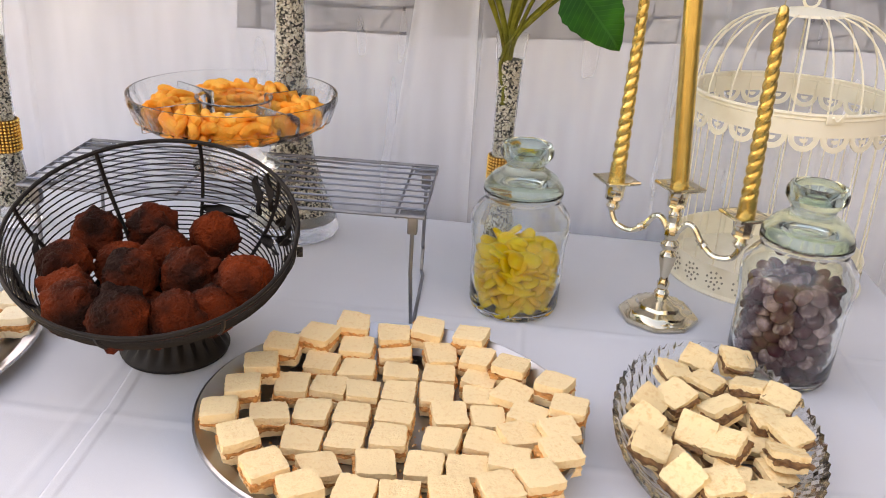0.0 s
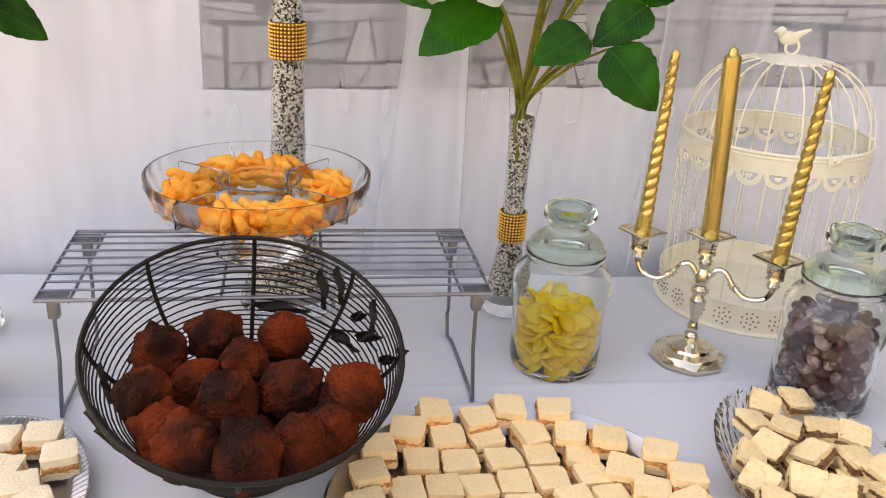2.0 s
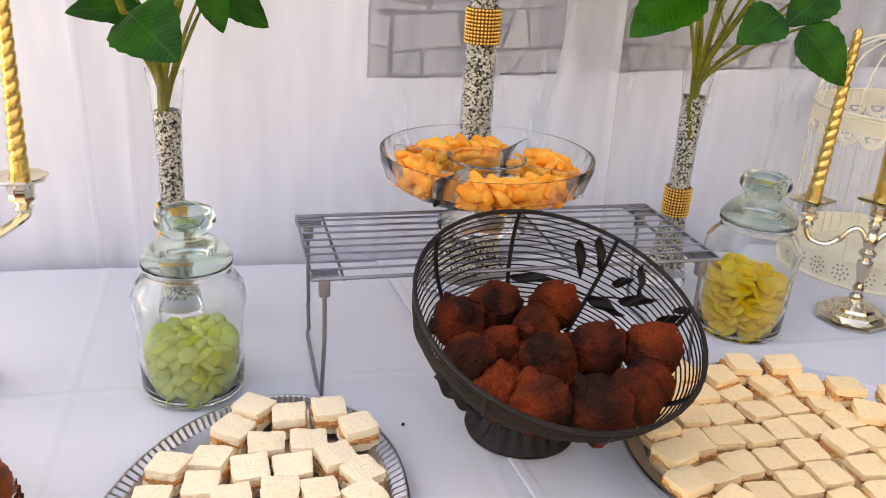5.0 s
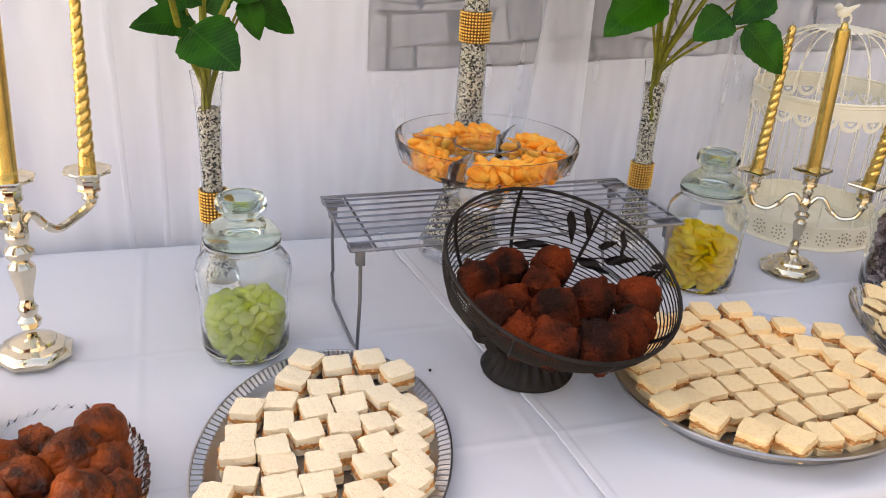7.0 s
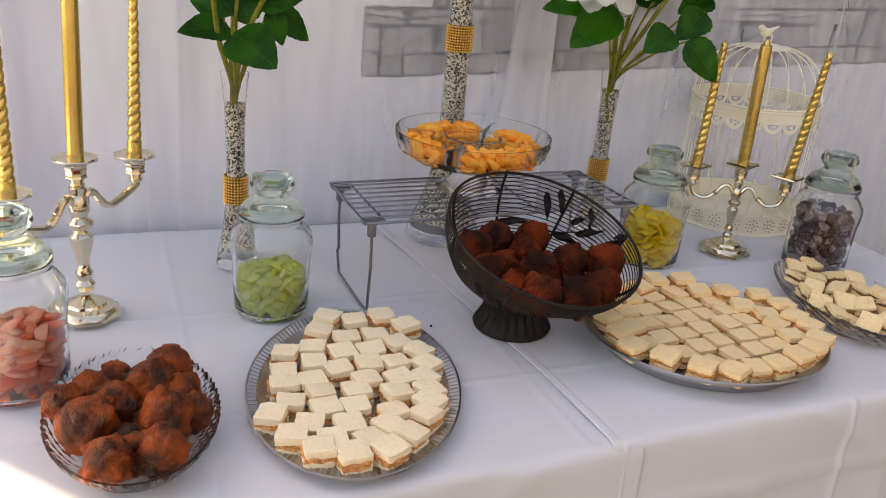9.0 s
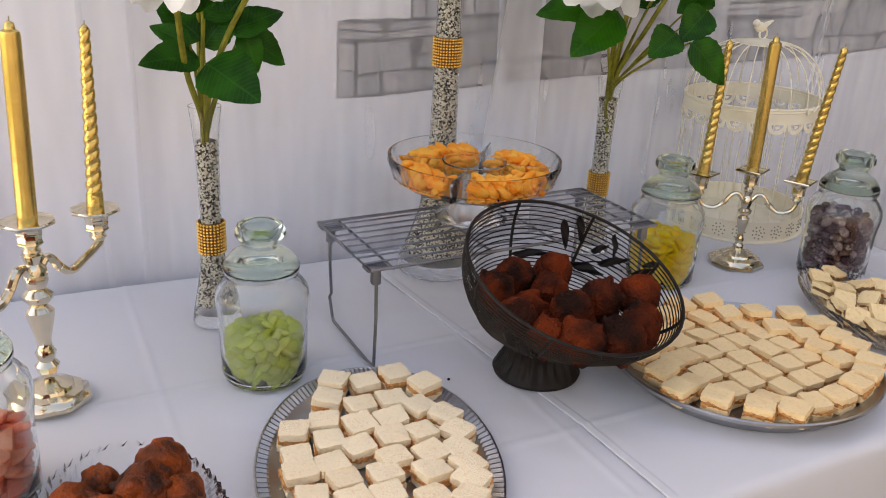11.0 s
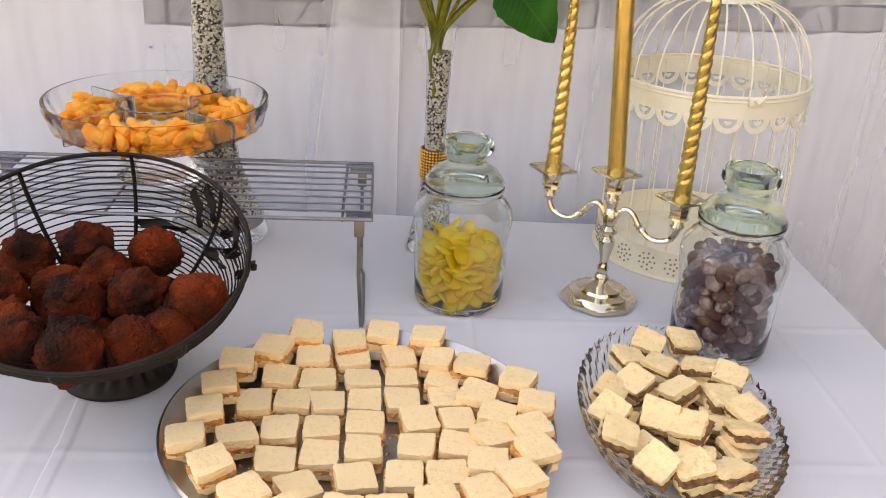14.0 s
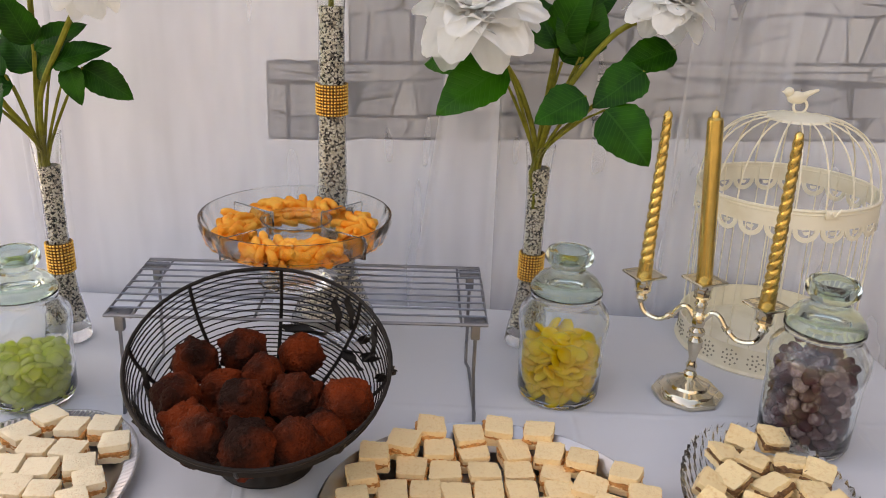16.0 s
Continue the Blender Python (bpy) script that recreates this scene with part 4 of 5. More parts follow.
# ---- wire shelf rack ----


def shelf_rack():
    W, D, H = 0.526, 0.210, 0.163
    t = thing("wire_rack", pose(-0.2495, 1.185, TOP, 0, 0, 0.7), "grey steel wire shelf rack with folding legs", "rack")
    w, d = W / 2, D / 2
    part("frame", tube([(-w, -d, H), (0, -d, H), (w, -d, H), (w, 0, H), (w, d, H), (0, d, H), (-w, d, H), (-w, 0, H)], 0.0026, 8, True), WIRE, t)
    for i in range(8):
        y = -d + D * (i + 1) / 9
        part("shelf_wire", tube([(-w, y, H + 0.002), (w, y, H + 0.002)], 0.0017, 6), WIRE, t)
    for x in (-w + 0.036, -0.06, 0.06, w - 0.036):
        part("cross_wire", tube([(x, -d, H - 0.002), (x, d, H - 0.002)], 0.002, 6), WIRE, t)
    for s in (-1, 1):
        x = s * (w - 0.015)
        pts = [(x, -d + 0.014, H), (x, -d + 0.012, 0.08), (x + s * 0.004, -d + 0.008, 0.004), (x + s * 0.006, -d + 0.03, 0.003),
               (x + s * 0.004, d - 0.04, 0.003), (x, d - 0.024, 0.004), (x, d - 0.012, 0.035), (x, d - 0.02, 0.045), (x, d - 0.014, 0.09), (x, d - 0.014, H)]
        part("leg", tube(pts, 0.0026, 8), WIRE, t, "bent wire leg")
        for y in (-d + 0.016, d - 0.016):
            b = part("bracket", rbox(0.034, 0.022, 0.004, 0.001, at=(x, y, H - 0.003)), WIRE, t)
            part("clip", rbox(0.013, 0.012, 0.026, 0.002, at=(x, y, H - 0.016)), WIRE, b)


shelf_rack()
RACK = TOP + 0.163 + 0.0037

# ---- divided glass bowl with cheese puffs ----


def divided_bowl():
    t = thing("glass_bowl", pose(-0.2687, 1.2216, RACK) @ Matrix.Diagonal((0.972, 0.972, 0.945, 1)), "clear pressed-glass divided serving bowl on a short foot", "bowl")
    prof = [(0, 0.062), (0.05, 0.062), (0.1, 0.066), (0.13, 0.078), (0.141, 0.101), (0.143, 0.111), (0.1455, 0.111), (0.146, 0.101), (0.136, 0.074), (0.112, 0.059), (0.07, 0.052), (0.03, 0.048), (0.024, 0.038), (0.04, 0.012), (0.062, 0.003), (0.062, 0.0), (0, 0.0)]

    def cut(x, y, z, a, i):
        k = 1 + (0.012 * math.cos(a * 30 + i * math.pi) if 8 <= i <= 14 else 0)
        return (x * k, y * k, z)
    ob = part("bowl", lathe(prof, 180, cut), CRYSTAL, t)
    ob.visible_shadow = False
    ringp = [(0.046, 0.063), (0.049, 0.063), (0.0525, 0.098), (0.0545, 0.102), (0.0525, 0.1025), (0.0485, 0.0995)]
    ob = part("centre_ring", lathe(ringp, 64, loop=True), CRYSTAL, t)
    ob.visible_shadow = False
    for az in (48, 145, 226, 325):
        ob = part("divider", rbox(0.086, 0.0045, 0.034, 0.0016, at=(0.094, 0, 0.083)), CRYSTAL, t, m=pose(0, 0, 0, 0, 0, az))
        ob.visible_shadow = False
    PM = []
    for s in range(5):
        b = bmesh.new()
        n = 9
        L = 0.028 + 0.007 * (s % 3)
        keys = [Vector((L * (i / n - 0.5), 0.0014 * math.sin(i * 0.5 + s), 0.001 * math.cos(i * 0.7 + s))) for i in range(n + 1)]
        tube(keys, [0.0064 * (1 - abs(2 * (i + 0.25) / (n + 0.5) - 1) ** 7) ** 0.5 * (1 + 0.12 * noise.noise(Vector((i, s, 0)))) for i in range(n + 1)], 10, bm=b)
        for v in b.verts:
            v.co += 0.0011 * noise.noise_vector(v.co * 160 + Vector((s, 0, 0))) + 0.0008 * noise.noise_vector(v.co * 420 + Vector((0, s, 0)))
        PM.append(finish(b, "cheese_puff", PUFF))
    r2 = random.Random(5)
    for az, wide in ((48, 97), (145, 81), (226, 99), (325, 83)):
        for lay in range(3):
            for rr0 in (0.0745, 0.09, 0.105, 0.117):
                arc = radians(wide - 22 - 4 * lay)
                n = int(rr0 * arc / 0.0185)
                if lay == 2 and (rr0 > 0.11 or rr0 < 0.08):
                    continue
                for k in range(n):
                    a = radians(az + wide / 2) + arc * ((k + 0.5 + r2.uniform(-0.2, 0.2)) / n - 0.5)
                    rr = rr0 + r2.uniform(-0.004, 0.003)
                    z = RACK + 0.0715 + 0.0106 * lay + 0.06 * max(rr0 - 0.1, 0) + r2.uniform(0, 0.003)
                    turn = math.degrees(a) + r2.choice((90, 70, 105, 80) if rr0 < 0.08 else (90, 60, 115, 20)) + r2.uniform(-20, 20)
                    solo("cheese_puff", r2.choice(PM), PUFF, pose(-0.2687 + 0.972 * rr * math.cos(a), 1.2216 + 0.972 * rr * math.sin(a), RACK + 0.945 * (z - RACK), r2.uniform(-10, 10), r2.uniform(-16, 16), turn), "orange curled cheese puff", "snack", "cheese puffs in the glass bowl")


divided_bowl()

# ---- sweet jars ----
BODY_OUT = [(0, 0.0), (0.055, 0.0), (0.064, 0.003), (0.0675, 0.012), (0.0685, 0.05), (0.0695, 0.1), (0.0725, 0.122), (0.0735, 0.134), (0.071, 0.148), (0.062, 0.16), (0.0555, 0.167), (0.0545, 0.173), (0.058, 0.178), (0.058, 0.182)]
BODY_IN = [(0.0545, 0.182), (0.0505, 0.172), (0.052, 0.166), (0.058, 0.158), (0.067, 0.146), (0.0695, 0.134), (0.0685, 0.122), (0.0655, 0.1), (0.0645, 0.05), (0.0635, 0.014), (0.058, 0.007), (0, 0.006)]
LID = [(0.0, 0.196), (0.03, 0.1965), (0.047, 0.19), (0.0535, 0.183), (0.057, 0.183), (0.058, 0.187), (0.054, 0.194), (0.045, 0.205), (0.033, 0.212), (0.0275, 0.217), (0.0275, 0.222), (0.034, 0.228), (0.0385, 0.235), (0.038, 0.243), (0.0345, 0.2495), (0.030, 0.2505), (0.027, 0.247), (0.022, 0.232), (0.0, 0.23)]


def jar(x, y, label, turn=0, tall=1.0, wide=0.935):
    t = thing("glass_jar", pose(x, y, TOP + 0.0012, 0, 0, turn), label, "jar", "sweet jars")
    for nm, prof in (("body", BODY_OUT + BODY_IN), ("lid", LID)):
        ob = part(nm, lathe([(r * wide, z * tall) for r, z in prof], 64), LID_GLASS if nm == "lid" else GLASS, t)
        ob.visible_shadow = False


def disc_sweet(r, h, seed):
    b = blob(1, 0.07, seed, 3)
    for v in b.verts:
        v.co = Vector((v.co.x * r, v.co.y * r, max(v.co.z, -0.45) * h))
    return b


def long_sweet(r, l, seed):
    b = blob(r, 0.1, seed, 3, squash=(l, 1.5, 0.6))
    for v in b.verts:
        v.co.y = max(v.co.y, -0.35 * r)
    return b


def fill_jar(x, y, radius, height, size, meshes, material, name, label, category, group, seed, flat=40, gap=0.85):
    """Sweets in loose layers inside a jar; only the layers against the glass and on top are needed."""
    r3 = random.Random(seed)
    step = size * gap
    nl = int(height / step)
    for l in range(nl):
        z = TOP + 0.0078 + size * 0.5 + l * step
        outer = int(2 * math.pi * (radius - size) / (size * 1.75))
        rings = [(radius - size * 1.02, outer)]
        rings += [(radius - size * 2.6, int(outer * 0.62)), (max(radius - size * 4.3, 0.006), max(int(outer * 0.25), 2))]
        for rr, n in rings:
            for k in range(n):
                a = 2 * math.pi * (k + 0.5 * (l % 2) + 0.3 * r3.random()) / n
                q = rr - size * 0.12 * r3.random()
                zz = z + (r3.uniform(-0.25, 0.25) * size if l else 0.08 * size * r3.random()) + (0.25 * size * math.cos(a * 2 + seed) if l == nl - 1 else 0)
                solo(name, r3.choice(meshes), material, pose(x + q * math.cos(a), y + q * math.sin(a), zz, r3.uniform(-flat, flat), r3.uniform(-flat, flat), r3.uniform(0, 360)), label, category, group)


JARS = {"lemon": (0.1386, 1.19), "plum": (0.4784, 1.0735), "lime": (-0.651, 1.134), "peach": (-1.0205, 0.981)}
jar(*JARS["lemon"], "lidded green-tinted glass jar half full of yellow sweets", 0, 0.955)
jar(*JARS["plum"], "lidded green-tinted glass jar of purple sugared sweets", 40)
jar(*JARS["lime"], "lidded green-tinted glass jar part full of green sweets", 80, 0.922, 0.9)
jar(*JARS["peach"], "lidded green-tinted glass jar part full of pink sweets", 120)
fill_jar(*JARS["lemon"], 0.0594, 0.088, 0.0125, [finish(disc_sweet(0.0142, 0.0065, s), "sweet", LEMON) for s in range(4)], LEMON, "lemon_sweet", "translucent yellow lemon sweet", "sweet", "yellow sweets in the jar", 3, 50, 0.66)
fill_jar(*JARS["plum"], 0.0594, 0.132, 0.012, [finish(disc_sweet(0.0122, 0.0085, s + 9), "sweet", PLUM) for s in range(4)], PLUM, "purple_sweet", "dark purple sweet dusted with sugar", "sweet", "purple sweets in the jar", 4, 60, 1.15)
fill_jar(*JARS["lime"], 0.057, 0.068, 0.0108, [finish(disc_sweet(0.012, 0.0065, s + 19), "sweet", LIME) for s in range(4)], LIME, "green_sweet", "pale green sugared jelly sweet", "sweet", "green sweets in the jar", 5, 60)
fill_jar(*JARS["peach"], 0.0594, 0.095, 0.0125, [finish(long_sweet(0.0092, 2.0, s + 29), "sweet", PEACH) for s in range(4)], PEACH, "pink_sweet", "pink half-moon jelly sweet", "sweet", "pink sweets in the jar", 6, 30)

# ---- candelabra ----


def twist_candle(x, y, z, h, r, lean=(0, 0)):
    t = thing("candle", pose(x, y, z, lean[1], lean[0], 0), "twisted metallic gold taper candle, unlit", "candle", "gold taper candles")
    bm = bmesh.new()
    n, m = 28, 200
    rings = []
    for i in range(m + 1):
        s = i / m
        zz = h * s
        base = r * (1.0 - 0.42 * s)
        k = 0.0 if s < 0.13 else 1.0
        tip = max(0.0, (s - 0.965) / 0.035)
        ring = []
        for j in range(n):
            a = 2 * math.pi * j / n
            rope = 1 - k * 0.27 * (1 - abs(math.cos(1.0 * (a - zz * 200))) ** 0.6)
            rad = base * rope * math.sqrt(max(1 - tip * tip, 0.02))
            ring.append(bm.verts.new((rad * math.cos(a), rad * math.sin(a), zz)))
        rings.append(ring)
    for a, b in zip(rings, rings[1:]):
        for j in range(n):
            bm.faces.new((a[j], a[(j + 1) % n], b[(j + 1) % n], b[j]))
    bm.faces.new(rings[0][::-1])
    bm.faces.new(rings[-1])
    part("wax", bm, GOLD, t)
    part("wick", tube([(0, 0, h - 0.001), (0.0005, 0, h + 0.005)], 0.0007, 5), WICK, t)


def plain_candle(x, y, z, h, r, lean=(0, 0)):
    t = thing("candle", pose(x, y, z, lean[1], lean[0], 0), "smooth metallic gold taper candle, unlit", "candle", "gold taper candles")
    part("wax", lathe([(0, 0), (r * 1.02, 0), (r, h * 0.5), (r * 0.96, h - 0.018), (r * 0.88, h - 0.012), (r * 0.52, h - 0.0095), (r * 0.44, h - 0.003), (r * 0.2, h - 0.0005), (0, h)], 32), GOLD, t)
    part("wick", tube([(0, 0, h - 0.001), (0.0004, 0, h + 0.005)], 0.0008, 5), WICK, t)


def candelabrum(x, y, turn, H, arm, octa, pan, label, pan_sides, drop, fat=1.0):
    """Stepped octagonal base, knopped stem, two scrolled arms, and three sockets with drip pans."""
    t = thing("candelabrum", pose(x, y, TOP + 0.0012, 0, 0, turn), label, "candelabrum", "silver candelabra")
    k = (H - 0.0425) / 0.147
    base = [(0, 0), (0.054, 0), (0.056, 0.003), (0.055, 0.007), (0.047, 0.011), (0.045, 0.015), (0.034, 0.0185), (0.032, 0.023), (0.016, 0.029), (0.009, 0.034), (0, 0.034)]
    part("base", lathe([(r * octa, z) for r, z in base], 8), SILVER, t, "stepped eight-sided base", m=pose(0, 0, 0, 0, 0, 22.5))
    stem = [(0, 0.03), (0.008, 0.03), (0.010, 0.037), (0.0065, 0.042), (0.0085, 0.05), (0.006, 0.055), (0.0055, 0.062), (0.0105, 0.085), (0.011, 0.092), (0.0065, 0.097), (0.012, 0.104), (0.012, 0.108), (0.007, 0.113), (0.0095, 0.12), (0.0095, 0.132), (0.006, 0.138), (0.0085, 0.146), (0.0, 0.148)]
    part("stem", lathe([(r * 1.1 * fat, z * k) for r, z in stem], 8), SILVER, t)

    def socket(px, pz, name_parent):
        s = [(0, 0), (0.007, 0), (0.0095, 0.005), (0.0065, 0.009), (0.0125, 0.016), (0.0115, 0.02), (0.013, 0.036), (0.0148, 0.039), (0.013, 0.0405), (0.0125, 0.03), (0.0, 0.03)]
        so = part("socket", lathe([(r * (1.08 if fat == 1 else 1.3), z) for r, z in s], 8), SILVER, t, m=pose(px, 0, pz, 0, 0, 22.5))
        pr = [(0.0128, 0.0395), (pan * 0.75, 0.0385), (pan, 0.042), (pan * 1.03, 0.0445), (pan * 0.98, 0.0462), (pan * 0.9, 0.0445), (pan * 0.7, 0.042), (0.0128, 0.043)]
        part("drip_pan", lathe(pr, pan_sides, loop=True), SILVER, so, m=pose(0, 0, 0, 0, 0, 45 - turn if pan_sides == 4 else 0))
    socket(0, H - 0.044, t)
    za = 0.128 * k
    for s in (-1, 1):
        keys = [(s * 0.006, 0, za - 0.004), (s * 0.018, 0, za + 0.012), (s * 0.03, 0, za + 0.010), (s * 0.044, 0, za - 0.008), (s * 0.062, 0, za - 0.02), (s * 0.084, 0, za - 0.016), (s * arm, 0, za - 0.002), (s * arm, 0, H - 0.040 - drop)]
        a = part("arm", tube(smooth_path(keys), 0.0042 * fat, 8), SILVER, t, "scrolled arm")
        part("knop", lathe([(0, -0.008), (0.005, -0.007), (0.0045, -0.002), (0.0068, 0), (0.0045, 0.002), (0.006, 0.007), (0, 0.008)], 10), SILVER, a, m=Matrix.Translation((s * 0.043, 0, za - 0.0068)) @ pose(0, 0, 0, 0, s * 130, 0))
        socket(s * arm, H - 0.044 - drop, t)
    return t


# right-hand one: arms run from back left to front right
CR, TR = (0.345, 1.193), -34.5


def stand_candles(c, turn, arm, height, drop, tips):
    """Candles in the three sockets of a candelabrum, each leaning to where its tip is; tips: left, middle, right."""
    ax, ay = math.cos(radians(turn)), math.sin(radians(turn))
    for s, tip in zip((-1, 0, 1), tips):
        foot = Vector((c[0] + s * arm * ax, c[1] + s * arm * ay, TOP + height - (drop if s else 0) - 0.011))
        d = Vector(tip) - foot
        make = twist_candle if s else plain_candle
        make(*foot, d.length, 0.0118, (math.degrees(math.atan2(d.x, d.z)), -math.degrees(math.atan2(d.y, d.z))))


candelabrum(*CR, TR, 0.196, 0.0935, 1.0, 0.034, "three-light silver candelabrum with square drip pans", 4, 0.015)
stand_candles(CR, TR, 0.0935, 0.197, 0.015, ((0.269, 1.234, 1.192), (0.316, 1.171, 1.207), (0.401, 1.091, 1.198)))
CL, TL = (-0.933, 1.175), 44.3
candelabrum(*CL, TL, 0.255, 0.1215, 0.94, 0.033, "tall three-light silver candelabrum with eight-sided drip pans", 8, 0.022, 1.45)
stand_candles(CL, TL, 0.1215, 0.256, 0.022, ((-1.014, 1.086, 1.225), (-0.923, 1.171, 1.25), (-0.836, 1.252, 1.234)))

# ---- birdcage ----


def birdcage():
    X, Y, R = 0.534, 1.391, 0.1425
    t = thing("birdcage", pose(X, Y, TOP + 0.0012, 0, -1.2, 0), "cream enamelled metal birdcage with scalloped lace band and a bird finial", "birdcage")
    part("base_plate", lathe([(0, 0), (R + 0.008, 0), (R + 0.01, 0.003), (R + 0.006, 0.006), (0, 0.006)], 64), CREAM, t)
    part("base_band", lathe([(R + 0.004, 0.005), (R + 0.005, 0.046), (R + 0.0055, 0.048), (R + 0.003, 0.048), (R + 0.002, 0.005)], 64, loop=True), CREAM, t, "pierced band round the base")
    # dark discs on the solid band; the shade inside each hole is their colour
    bm = bmesh.new()
    for k in range(22):
        for i in range(14):
            a0 = 2 * math.pi * k / 22
            aa = 2 * math.pi * i / 9
            far = 1.0 if i < 9 else 0.42
            da, dz = 0.0125 * far * math.cos(aa * (1 if i < 9 else 1.8)) / R, 0.0135 * far * math.sin(aa * (1 if i < 9 else 1.8))
            m = Matrix.Translation(((R + 0.0052) * math.cos(a0 + da), (R + 0.0052) * math.sin(a0 + da), 0.0255 + dz)) @ Matrix.Rotation(a0 + da, 4, "Z") @ Matrix.Rotation(radians(90), 4, "Y")
            bmesh.ops.create_cone(bm, cap_ends=True, segments=6, radius1=0.0017, radius2=0.0017, depth=0.0012, matrix=m)
    tagged(part("piercing", bm, HOLE, t, "rings of small dark discs coloured like shaded pierced holes"), kind="stuff")
    zr = 0.292
    for k in range(26):
        a = 2 * math.pi * (k + 0.3) / 26
        c, s = math.cos(a), math.sin(a)
        part("bar", tube([(R * c, R * s, 0.006), (R * c, R * s, 0.15), (R * c, R * s, zr)], 0.0011, 5), CREAM, t)
    for z, r in ((zr, 0.0026), (zr - 0.006, 0.002)):
        part("hoop", tube([((R + 0.002) * math.cos(2 * math.pi * i / 64), (R + 0.002) * math.sin(2 * math.pi * i / 64), z) for i in range(64)], r, 6, True), CREAM, t)
    part("lace_band", lathe([(R + 0.002, zr), (R + 0.003, zr - 0.03), (R + 0.0015, zr - 0.03), (R + 0.0005, zr)], 96, loop=True), CREAM, t)
    # scallops: half rings hanging below the band
    ns = 22
    bm = bmesh.new()
    half = R * math.pi / ns
    for r0, r1, cz in ((half * 0.62, half * 0.98, zr - 0.03), (0.0, half * 0.26, zr - 0.033)):
        rows = []
        for i in range(11):
            th = math.pi * i / 10
            row = []
            for rr in (r0, r1):
                for off in (0.0036, 0.0016):
                    u, v = rr * math.cos(th), -rr * math.sin(th) * 1.05
                    row.append(bm.verts.new(((R + off) * math.cos(u / R), (R + off) * math.sin(u / R), cz + v)))
            rows.append(row)
        for a, b in zip(rows, rows[1:]):
            for q in ((0, 2), (2, 3), (3, 1), (1, 0)):
                bm.faces.new((a[q[0]], b[q[0]], b[q[1]], a[q[1]]))
    bmesh.ops.recalc_face_normals(bm, faces=bm.faces)
    sc = finish(bm, "scallop", CREAM)
    for k in range(ns):
        part("scallop", sc, CREAM, t, m=Matrix.Rotation(2 * math.pi * k / ns, 4, "Z"))
    for k in range(20):
        a = 2 * math.pi * (k + 0.1) / 20
        c, s = math.cos(a), math.sin(a)
        pts = []
        for i in range(11):
            th = math.pi / 2 * i / 10
            r = 0.036 + (R - 0.036) * math.cos(th) ** 0.9
            pts.append((r * c, r * s, zr + 0.116 * math.sin(th)))
        part("dome_bar", tube(pts, 0.0014, 6), CREAM, t)
    part("cap", lathe([(0, 0.116), (0.02, 0.117), (0.046, 0.112), (0.05, 0.1125), (0.048, 0.116), (0.02, 0.1215), (0, 0.1225)], 40), CREAM, t, m=pose(0, 0, zr))
    part("finial_ring", tube([(0.011 * math.cos(2 * math.pi * i / 24), 0, zr + 0.133 + 0.011 * math.sin(2 * math.pi * i / 24)) for i in range(24)], 0.0022, 6, True), CREAM, t)
    bird = blob(0.011, 0.05, 2, 3, squash=(1.5, 0.85, 0.95))
    for v in bird.verts:
        v.co += Vector((0, 0, 0.158))
    head = blob(0.0078, 0.03, 3, 3)
    for v in head.verts:
        v.co += Vector((-0.014, 0, 0.1675))
    me = bpy.data.meshes.new("tmp")
    head.to_mesh(me)
    bird.from_mesh(me)
    bpy.data.meshes.remove(me)
    head.free()
    tube([(-0.02, 0, 0.168), (-0.026, 0, 0.167)], [0.0028, 0.0004], 6, bm=bird)
    tube([(0.008, 0, 0.160), (0.02, 0, 0.166), (0.034, 0, 0.171)], [0.007, 0.0045, 0.002], 8, bm=bird)
    part("bird_finial", bird, CREAM, t, "small cream bird finial", m=pose(-0.006, 0.004, zr - 0.012))
    # latch
    la = radians(-85)
    l = part("latch", rbox(0.022, 0.004, 0.014, 0.0015), CREAM, t, "hooked latch", m=Matrix.Rotation(la, 4, "Z") @ Matrix.Translation((R + 0.006, 0, zr - 0.004)) @ pose(0, 0, 0, 0, 0, 90))
    part("hook", tube([(0.004 * i - 0.004, -0.004, 0.004 - 0.006 * math.sin(i * 1.1)) for i in range(5)], 0.002, 6), CREAM, l)


birdcage()

# ---- tall vases filled with gravel ----
ICO_V, ICO_F = [], []
_b = bmesh.new()
bmesh.ops.create_icosphere(_b, subdivisions=1, radius=1)
ICO_V = np.array([v.co[:] for v in _b.verts])
ICO_F = np.array([[v.index for v in f.verts] for f in _b.faces])
_b.free()


def gravel(profile, size, seed):
    """Small stones packed over a turned surface, as one joined mesh."""
    rs = np.random.RandomState(seed)
    vs, fs, base = [], [], 0
    for (r0, z0), (r1, z1) in zip(profile, profile[1:]):
        L = math.hypot(r1 - r0, z1 - z0)
        n = int(2 * math.pi * (r0 + r1) / 2 * L / (size * size) * 1.7)
        for _ in range(n):
            u, a = rs.rand(), rs.rand() * 2 * math.pi
            r, z = r0 + (r1 - r0) * u - size * 0.35, z0 + (z1 - z0) * u
            q = Euler(rs.rand(3) * 6.28).to_matrix()
            s = size * (0.42 + 0.3 * rs.rand(3))
            v = (ICO_V * s) @ np.array(q) + (r * math.cos(a), r * math.sin(a), z)
            vs.append(v)
            fs.append(ICO_F + base)
            base += len(v)
    me = bpy.data.meshes.new("gravel")
    me.from_pydata(np.concatenate(vs).tolist(), [], np.concatenate(fs).tolist())
    me.materials.append(STONES)
    return me


def interp(profile, z):
    for (r0, z0), (r1, z1) in zip(profile, profile[1:]):
        if z0 <= z <= z1:
            return r0 + (r1 - r0) * (z - z0) / max(z1 - z0, 1e-6)
    return profile[-1][0]


